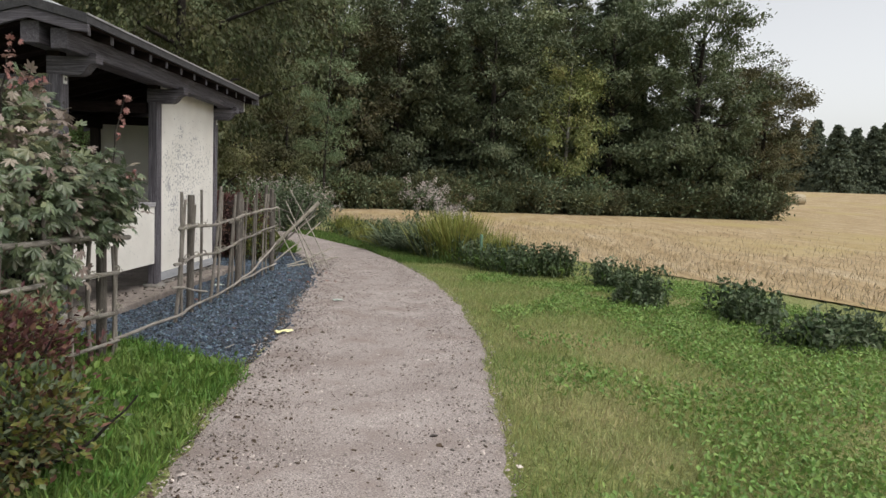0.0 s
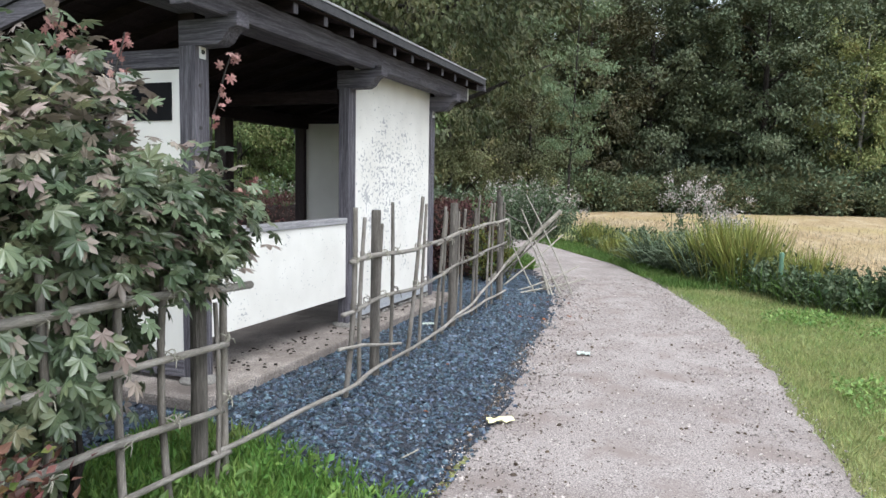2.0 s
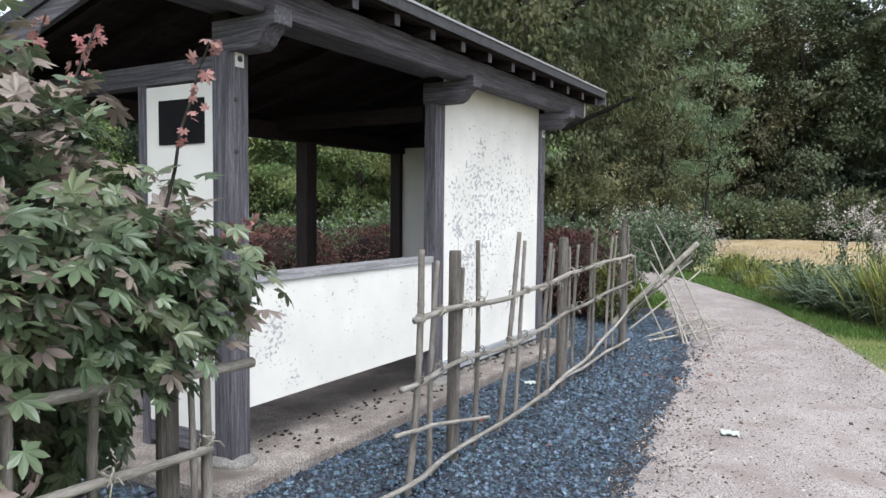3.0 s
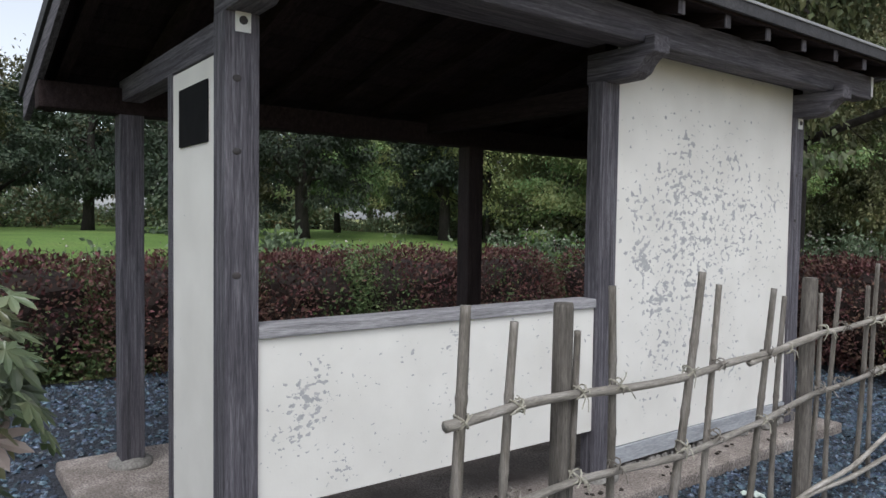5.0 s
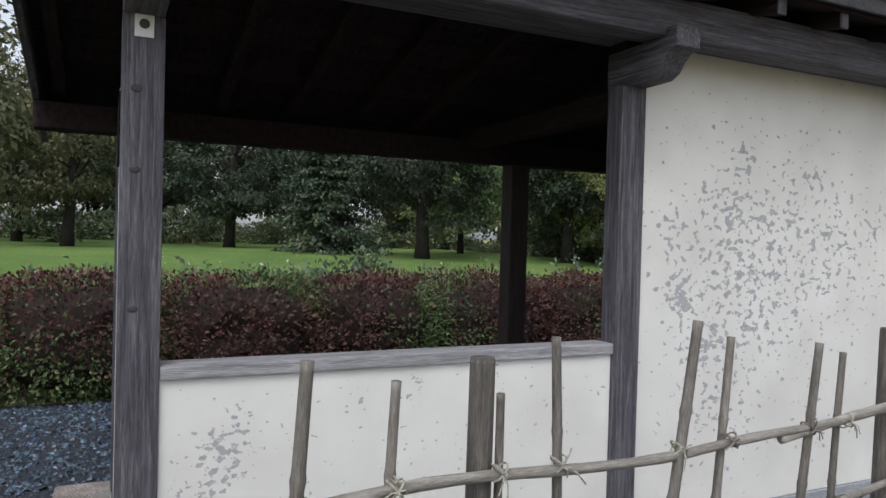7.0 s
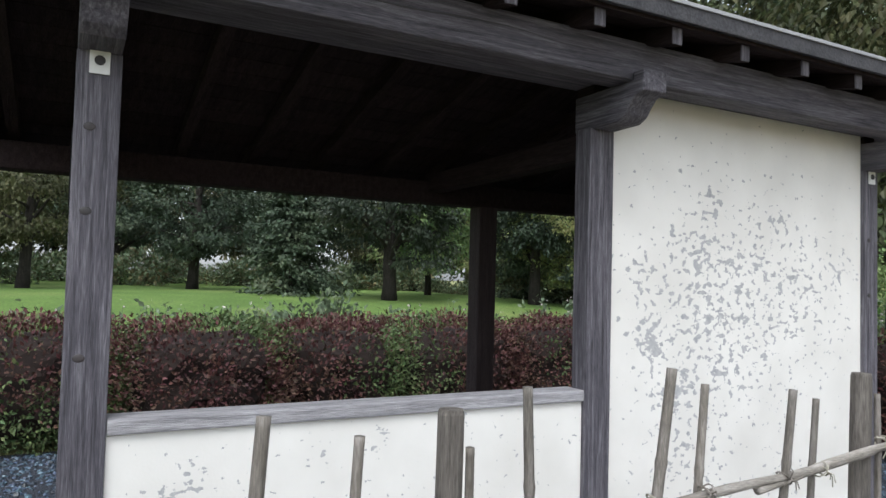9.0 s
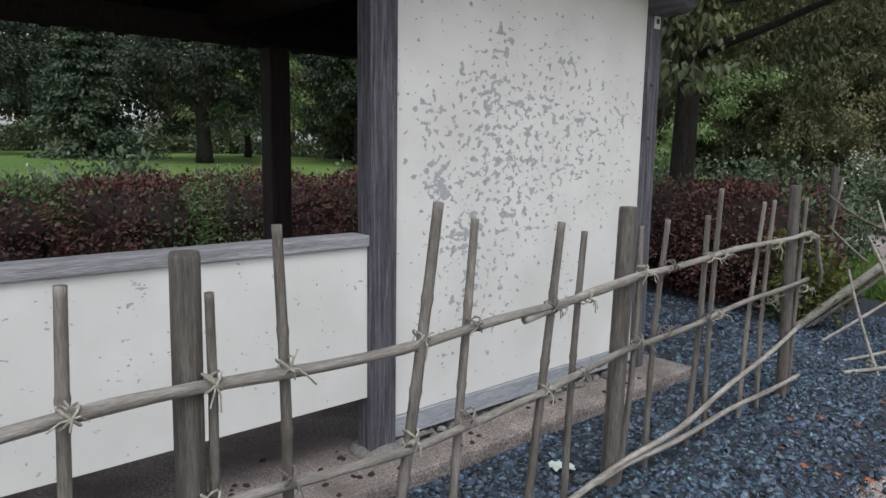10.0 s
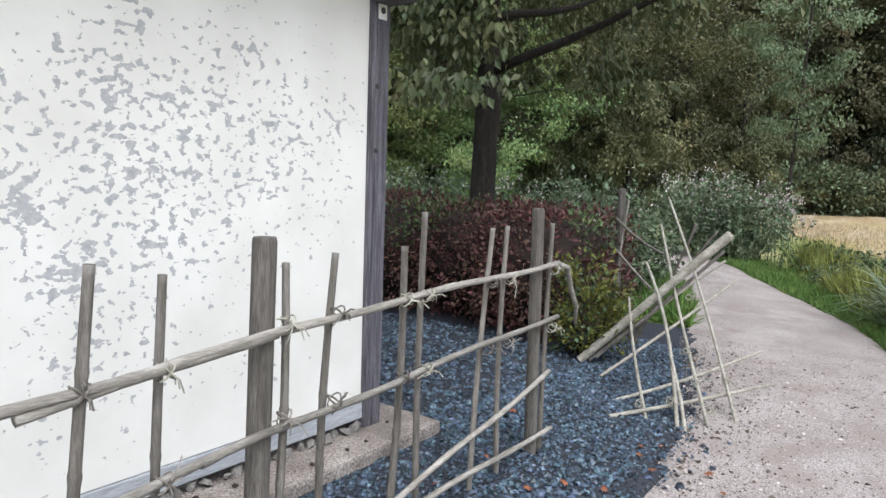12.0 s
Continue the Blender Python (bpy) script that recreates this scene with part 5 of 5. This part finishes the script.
# ---------------------------------------------------------------- trees
def tree(name, loc, height, crown_base, radius, n, leaf, leaf_mat, bark_mat, label, rng, trunk_r=0.14, skirt=0.72, fork=None, droop=0.0, clump=0.16, limbs=13, aspect=1.0, group=""):
    x, y = loc
    gz = float(ground_height(x, y)) - 0.03
    t = thing(name, (x, y, gz), label, "tree", group)
    top = np.array([x + rng.normal(0, 0.2), y + rng.normal(0, 0.2), gz + height * 0.9])
    pieces = []
    kk = 10
    u = np.linspace(0, 1, kk)
    tp = np.array([x, y, gz]) + (top - np.array([x, y, gz])) * u[:, None] + np.cumsum(rng.normal(0, 0.02 * height / kk, (kk, 3)), 0) * np.array([1, 1, 0])
    pieces.append(tube_arrays(tp, trunk_r * (1 - 0.86 * u ** 1.6) * np.where(u == 0, 1.25, 1.0), 12))
    cen = []
    zc = gz + (crown_base + height) / 2
    hz = (height - crown_base) / 2
    for i in range(limbs):
        z0 = gz + (fork or crown_base) + (height * 0.78 - (fork or crown_base)) * (i / limbs) ** 1.1
        a = np.array([np.interp(z0, tp[:, 2], tp[:, 0]), np.interp(z0, tp[:, 2], tp[:, 1]), z0])
        an = i * 2.4 + rng.normal(0, 0.3)
        el = rng.uniform(0.1, 0.75)
        zt = min(z0 + el * radius * 0.9, gz + height * 0.97)
        rr = radius * math.sqrt(max(0.08, 1 - ((zt - zc) / (hz * 1.08)) ** 2)) * rng.uniform(0.7, 1.02)
        b = np.array([x + math.cos(an) * rr, y + math.sin(an) * rr, zt])
        pieces.append(limb(a, b, trunk_r * 0.42 * (1 - 0.5 * i / limbs), 0.012, rng, 0.14))
        for f in (0.45, 0.65, 0.82, 1.0):
            c = a + (b - a) * f
            cen.append(c + rng.normal(0, radius * 0.1, 3))
            cen.append(c + rng.normal(0, radius * 0.2, 3))
    cen = np.array(cen)
    extra, _ = blob_points(int(len(cen) * 0.6), (x, y, zc), (radius * 0.92, radius * 0.92, hz * 0.92), rng, 0.4)
    cen = np.concatenate([cen, extra])
    part_mesh("trunk", *pieces[0], bark_mat, t, smooth=True)
    for piece in pieces[1:]:
        part_mesh("limb", *piece, bark_mat, t, smooth=True)
    many = int(n * 1.9)
    P = cen[rng.integers(0, len(cen), many)] + rng.normal(0, radius * clump, (many, 3)) * np.array([1, 1, 0.55])
    hole = np.array([noise.noise(Vector(q) * (2.6 / radius) + Vector((7.7, x, 0))) for q in P])
    P = P[np.argsort(-(hole + rng.normal(0, 0.1, many)))[:n]]
    P[:, 2] = np.maximum(P[:, 2], gz + crown_base * skirt + rng.uniform(0, 0.25, n))
    o = P - np.array([x, y, zc])
    ax = o / (np.linalg.norm(o, axis=1)[:, None] + 1e-6) * 0.6 + rng.normal(0, 0.5, P.shape) + np.array([0, 0, -droop])
    nm = rng.normal(0, 0.5, P.shape) + np.array([0, 0, 1]) + o * 0.12
    part_mesh("crown", *scatter(LEAF, P, ax, nm, rng.uniform(0.65, 1.3, n) * leaf), leaf_mat, t)
    return t


def spruce(name, loc, height, radius, n, label, rng, group="", leaf=0.34, mat=None):
    x, y = loc
    gz = float(ground_height(x, y)) - 0.03
    t = thing(name, (x, y, gz), label, "tree", group)
    pieces = [tube_arrays([(x, y, gz), (x, y, gz + height * 0.5), (x, y, gz + height)], [height * 0.014, height * 0.009, 0.015], 9)]
    P, ax = [], []
    tiers = int(height * 2.4)
    per = max(6, n // (tiers * 7))
    for i in range(tiers):
        f = i / tiers
        z = gz + height * (0.08 + 0.92 * f)
        r = radius * (1 - f) ** 0.85 * rng.uniform(0.8, 1.1) + 0.12
        for j in range(7):
            an = rng.uniform(0, 6.283)
            d = np.array([math.cos(an), math.sin(an), 0])
            b = np.array([x, y, z]) + d * r + np.array([0, 0, -0.28 * r])
            if i % 2 == 0 and j < 4:
                pieces.append(tube_arrays([(x, y, z), tuple((np.array([x, y, z]) + b) / 2 + np.array([0, 0, 0.05 * r])), tuple(b)], [0.03 * (1 - f) + 0.008, 0.015, 0.006], 4))
            uu = rng.uniform(0.12, 1.0, per)
            q = np.array([x, y, z]) + (b - np.array([x, y, z])) * uu[:, None] + rng.normal(0, 0.1 * r + 0.05, (per, 3)) * np.array([1, 1, 0.4])
            P.append(q)
            ax.append(np.repeat(d[None], per, 0) * 0.8 + rng.normal(0, 0.45, (per, 3)) + np.array([0, 0, -0.5]))
    P, ax = np.concatenate(P), np.concatenate(ax)
    part_mesh("trunk", *pieces[0], bark, t)
    tagged(part_mesh("bough_tuft", *gather(pieces[1:]), bark, t), kind="stuff")
    part_mesh("crown", *scatter(LEAF, P, ax, rng.normal(0, 0.6, P.shape) + np.array([0, 0, 1]), rng.uniform(0.6, 1.2, len(P)) * leaf), mat or needle, t)
    return t


def repeat(ob, x, y, scale, rng):
    z = float(ground_height(x, y)) - 0.03
    return copy_thing(ob, pose(x, y, z, 0, 0, rng.uniform(0, 360)) @ Matrix.Diagonal((scale, scale, scale * rng.uniform(0.92, 1.12), 1)))


# cherry tree standing behind the hedge by the bend
tree("cherry_tree", (-2.03, 5.86), 7.4, 2.35, 3.0, 32000, 0.1, leaf_cherry, bark, "spreading cherry tree with drooping leaves behind the hedge", rng, trunk_r=0.145, fork=2.5, droop=0.75, clump=0.1, limbs=15, skirt=0.86)

# trees of the lawn behind the pavilion
lawn_a = tree("lawn_tree", (-20.5, 8.1), 6.4, 1.35, 2.6, 15000, 0.16, leaf_lawn, bark, "round dark green tree on the lawn", rng, trunk_r=0.24, group="lawn trees", droop=0.3, clump=0.1)
lawn_b = tree("lawn_tree", (-29.0, 2.75), 7.2, 1.35, 3.0, 15000, 0.17, leaf_lawn, bark, "round dark green tree on the lawn", rng, trunk_r=0.22, group="lawn trees", droop=0.3, clump=0.1)
lawn_c = tree("lawn_tree", (-26.5, -3.3), 7.0, 1.5, 2.8, 13000, 0.16, leaf_olive, bark, "olive green tree on the lawn, leaves turning", rng, trunk_r=0.2, group="lawn trees", droop=0.3, clump=0.1)
lawn_d = tree("lawn_tree", (-24.5, 11.6), 5.6, 1.3, 2.3, 12000, 0.16, leaf_light, bark, "lighter green maple on the lawn", rng, trunk_r=0.13, group="lawn trees", droop=0.4, clump=0.11)
for src, x, y, s in ((lawn_a, -19.3, 13.4, 0.9), (lawn_c, -33, -5.5, 1.0), (lawn_a, -40, 0.2, 1.15), (lawn_b, -38, 8.5, 1.1), (lawn_c, -36, 14.5, 1.05), (lawn_a, -29, 19, 1.05), (lawn_c, -24, -9, 1.0), (lawn_d, -27, 17.0, 1.05), (lawn_a, -33, -11, 1.1)):
    repeat(src, x, y, s, rng)
tree("lawn_tree", (-11.0, -5.6), 6.0, 1.7, 2.9, 9000, 0.17, leaf_olive, bark, "tree with drooping leaves turning orange", rng, trunk_r=0.16, droop=0.7, clump=0.12)
dark_yew = spruce("conifer", (-23.2, 5.3), 5.2, 2.0, 16000, "broad dark conifer on the lawn", rng, leaf=0.18, mat=leaf_lawn)
repeat(dark_yew, -22.5, 15.6, 0.9, rng)
far_belt = [tree("belt_tree", (-52, -10 + 0.1), 11, 1.2, 4.0, 10000, 0.3, leaf_lawn, bark, "tall green tree at the park's edge", rng, trunk_r=0.25, group="park edge trees"),
            tree("belt_tree", (-50, 0), 10, 1.0, 4.2, 10000, 0.3, leaf_olive, pale_bark, "olive green tree at the park's edge", rng, trunk_r=0.2, group="park edge trees")]
for i in range(20):
    a = radians(100 - i * 4.6)
    d = 50 + rng.uniform(-4, 6)
    repeat(far_belt[i % 2], -d * math.sin(a) * 1.0, -2 + d * math.cos(a), rng.uniform(0.85, 1.25), rng)
border = shrub("border_shrub", (-40.0, 10.0), (1.6, 2.0, 0.7), 1500, 0.2, [leaf_olive, grey_weed_mat, weed_mat], "mixed shrub in a distant flower border", "shrub", rng, group="flower border")
for i in range(26):
    repeat(border, -36 + rng.uniform(-4, 4), -12 + i * 1.35, rng.uniform(0.6, 1.3), rng)

# forest along the field and behind the bend
forest = [tree("forest_tree", (6.0, 41.0), 15, 2.2, 4.2, 30000, 0.21, leaf_dark, bark, "tall dark green tree of the forest edge", rng, trunk_r=0.25, group="forest edge", limbs=18, clump=0.1, skirt=0.6, droop=0.3),
          tree("forest_tree", (-4.0, 37.0), 14, 2.0, 4.0, 30000, 0.2, leaf_olive, bark, "tall olive green tree of the forest edge", rng, trunk_r=0.22, group="forest edge", limbs=18, clump=0.1, skirt=0.6, droop=0.3),
          tree("forest_tree", (20.5, 44.0), 17, 1.0, 5.2, 34000, 0.24, leaf_dark, bark, "broad dark tree at the forest's corner", rng, trunk_r=0.3, group="forest edge", limbs=22, clump=0.08),
          tree("forest_birch", (11.0, 42.0), 11.5, 1.6, 3.2, 18000, 0.17, leaf_light, pale_bark, "birch with yellowing top at the forest edge", rng, trunk_r=0.14, group="forest edge", droop=0.5),
          tree("forest_maple", (-9.5, 17.5), 7.2, 0.7, 2.6, 24000, 0.1, leaf_light, bark, "light green young maple near the bend", rng, trunk_r=0.1, group="young trees by the bend", droop=0.4, clump=0.1),
          tree("forest_maple", (-6.6, 21.0), 8.0, 0.6, 2.6, 24000, 0.11, leaf_olive, bark, "olive young maple turning yellow near the bend", rng, trunk_r=0.1, group="young trees by the bend", droop=0.4, clump=0.1),
          tree("forest_birch", (-1.9, 20.6), 10.5, 2.6, 1.6, 9000, 0.09, leaf_dark, bark, "slender tree with a bare trunk", rng, trunk_r=0.05, group="forest edge", droop=0.6, clump=0.12, limbs=9)]
firs = [spruce("spruce", (1.5, 42.0), 17, 3.0, 20000, "dark spruce in the forest", rng, group="forest spruces", leaf=0.24), spruce("spruce", (14.5, 47.0), 19, 2.8, 20000, "dark spruce in the forest", rng, group="forest spruces", leaf=0.24)]
PLACES = [(15.5, 44.5, 2, 0.95), (25.8, 45.5, 1, 0.9), (8.5, 46, 0, 1.1), (2.8, 45, 1, 1.05), (-1.0, 40.5, 0, 1.0), (-7.5, 36.5, 0, 1.05), (-9.5, 32.5, 1, 0.95), (-12.5, 30, 0, 0.95), (-12.0, 26, 1, 0.8), (-15.5, 25.5, 0, 0.9),
          (-15.0, 21.5, 3, 0.8), (-17.8, 19.8, 1, 0.75), (-20.5, 22.5, 0, 0.9), (-19.5, 27.5, 0, 1.1), (-13, 35, 0, 1.15), (-6, 42, 2, 1.0), (3.6, 49, 2, 0.95), (19, 50, 0, 1.1), (12, 51, 1, 1.1), (25.5, 51, 2, 0.8), (-3, 47, 1, 1.1), (-22.5, 19.0, 3, 0.85),
          (-24, 26, 0, 1.0), (-10, 44, 0, 1.2), (-17, 33, 2, 0.95), (-25, 33, 0, 1.2)]
PLACES += [(-12.2, 15.5, 4, 1.05), (-15.5, 16.5, 4, 1.15), (-9.6, 21.5, 5, 1.1), (-12.5, 19.0, 5, 1.0), (-7.4, 25.5, 5, 1.1), (-18.5, 15.0, 4, 1.1), (-4.6, 26.5, 5, 0.9)]
for x, y, k, s in PLACES:
    repeat(forest[k], x + rng.normal(0, 0.4), y + rng.normal(0, 0.4), s * rng.uniform(0.95, 1.08), rng)
for x, y, k, s in ((-5.5, 39.5, 0, 0.9), (4.5, 43.5, 0, 0.95), (-2.5, 43, 1, 0.9), (9.5, 49, 0, 1.1), (6.5, 52, 1, 1.1), (17.5, 52, 1, 1.0), (-11, 38, 0, 1.0), (-15, 29, 0, 0.95), (-18, 24, 1, 0.75), (-21, 30, 1, 1.0), (0.5, 50, 1, 1.1), (22, 48, 0, 0.8), (11.5, 54, 1, 1.15), (14, 57, 0, 1.3), (8, 57, 0, 1.3), (4, 56, 1, 1.2), (18, 58, 1, 1.2)):
    repeat(firs[k], x, y, s, rng)
under_bush = [shrub("forest_bush", (12.0, 38.5), (1.8, 1.6, 0.95), 2600, 0.19, [leaf_dark, leaf_olive, grey_weed_mat], "low dark bush at the forest's foot", "bush", rng, group="bushes at the forest's foot"),
              shrub("forest_bush", (3.0, 36.0), (1.6, 1.6, 1.1), 2600, 0.18, [leaf_olive, leaf_dark], "low olive bush at the forest's foot", "bush", rng, group="bushes at the forest's foot")]
LINE = along([(26.0, 43.5), (18, 41.2), (10, 39.2), (4, 36.5), (-2, 34.8), (-6.5, 32.5), (-9.5, 28.0), (-11.5, 23.0), (-14, 18.8), (-18, 16.5), (-23, 15.0)], 46)
for i, (x, y) in enumerate(LINE):
    repeat(under_bush[i % 2], x + rng.normal(0, 0.5), y + rng.normal(0, 0.5), rng.uniform(0.55, 1.2), rng)
    if i % 2:
        repeat(under_bush[(i + 1) % 2], x + rng.normal(0, 0.5) - 0.5, y + 2.0 + rng.normal(0, 0.5), rng.uniform(0.9, 1.7), rng)

# far wood beyond the field, and bales
far_tree = spruce("far_tree", (95.0, 150.0), 14, 5.0, 6000, "dark conifer of the far wood", rng, group="far wood", leaf=0.75)
for i in range(90):
    repeat(far_tree, 40 + i * 1.6 + rng.normal(0, 1.2), 150 + rng.normal(0, 4) - i * 0.12, rng.uniform(0.75, 1.1), rng)


def bale(x, y):
    z = float(ground_height(x, y))
    bm = bmesh.new()
    bmesh.ops.create_cone(bm, cap_ends=True, segments=24, radius1=0.62, radius2=0.62, depth=1.25)
    bmesh.ops.rotate(bm, matrix=Matrix.Rotation(radians(90), 3, "Y"), verts=bm.verts)
    bmesh.ops.bevel(bm, geom=list(bm.edges), offset=0.05, segments=2, affect="EDGES")
    bmesh.ops.translate(bm, vec=(x, y, z + 0.6), verts=bm.verts)
    t = thing("straw_bale", (x, y, z), "round straw bale lying on the stubble", "bale", "straw bales")
    part("bale_body", bm, bale_mat, t)


for x, y in ((43.5, 75.0), (47.0, 92.0), (45.0, 92.5)):
    bale(x, y)


def car(x, y):
    z = float(ground_height(x, y))
    t = thing("parked_car", (x, y, z), "white parked car far off beyond the lawn", "car")
    body = [(y - 2.0, z + 0.3), (y - 2.05, z + 0.75), (y - 1.2, z + 0.9), (y + 1.9, z + 0.95), (y + 2.05, z + 0.7), (y + 2.0, z + 0.3)]
    part("body", prism(body, "x", x - 0.85, x + 0.85, 0.06), car_white, t)
    cabin = [(y - 1.1, z + 0.93), (y - 0.5, z + 1.42), (y + 1.1, z + 1.45), (y + 1.75, z + 0.95)]
    part("cabin", prism(cabin, "x", x - 0.75, x + 0.75, 0.05), car_glass, t, "dark glazed cabin")
    for wy in (y - 1.3, y + 1.3):
        for wx in (x - 0.8, x + 0.8):
            bm = bmesh.new()
            bmesh.ops.create_cone(bm, cap_ends=True, segments=18, radius1=0.32, radius2=0.32, depth=0.2)
            bmesh.ops.rotate(bm, matrix=Matrix.Rotation(radians(90), 3, "Y"), verts=bm.verts)
            bmesh.ops.translate(bm, vec=(wx, wy, z + 0.32), verts=bm.verts)
            part("wheel", bm, car_glass, t, "black wheel")


car_white = material("white_car_paint", [(0.7, 0.7, 0.7), (0.8, 0.8, 0.8)], 4, 0.3, 0.0, spec=0.5)
car_glass = material("dark_car_glass", [(0.01, 0.012, 0.014), (0.02, 0.022, 0.025)], 4, 0.2, 0.0, spec=0.5)
car(-44.0, -4.6)
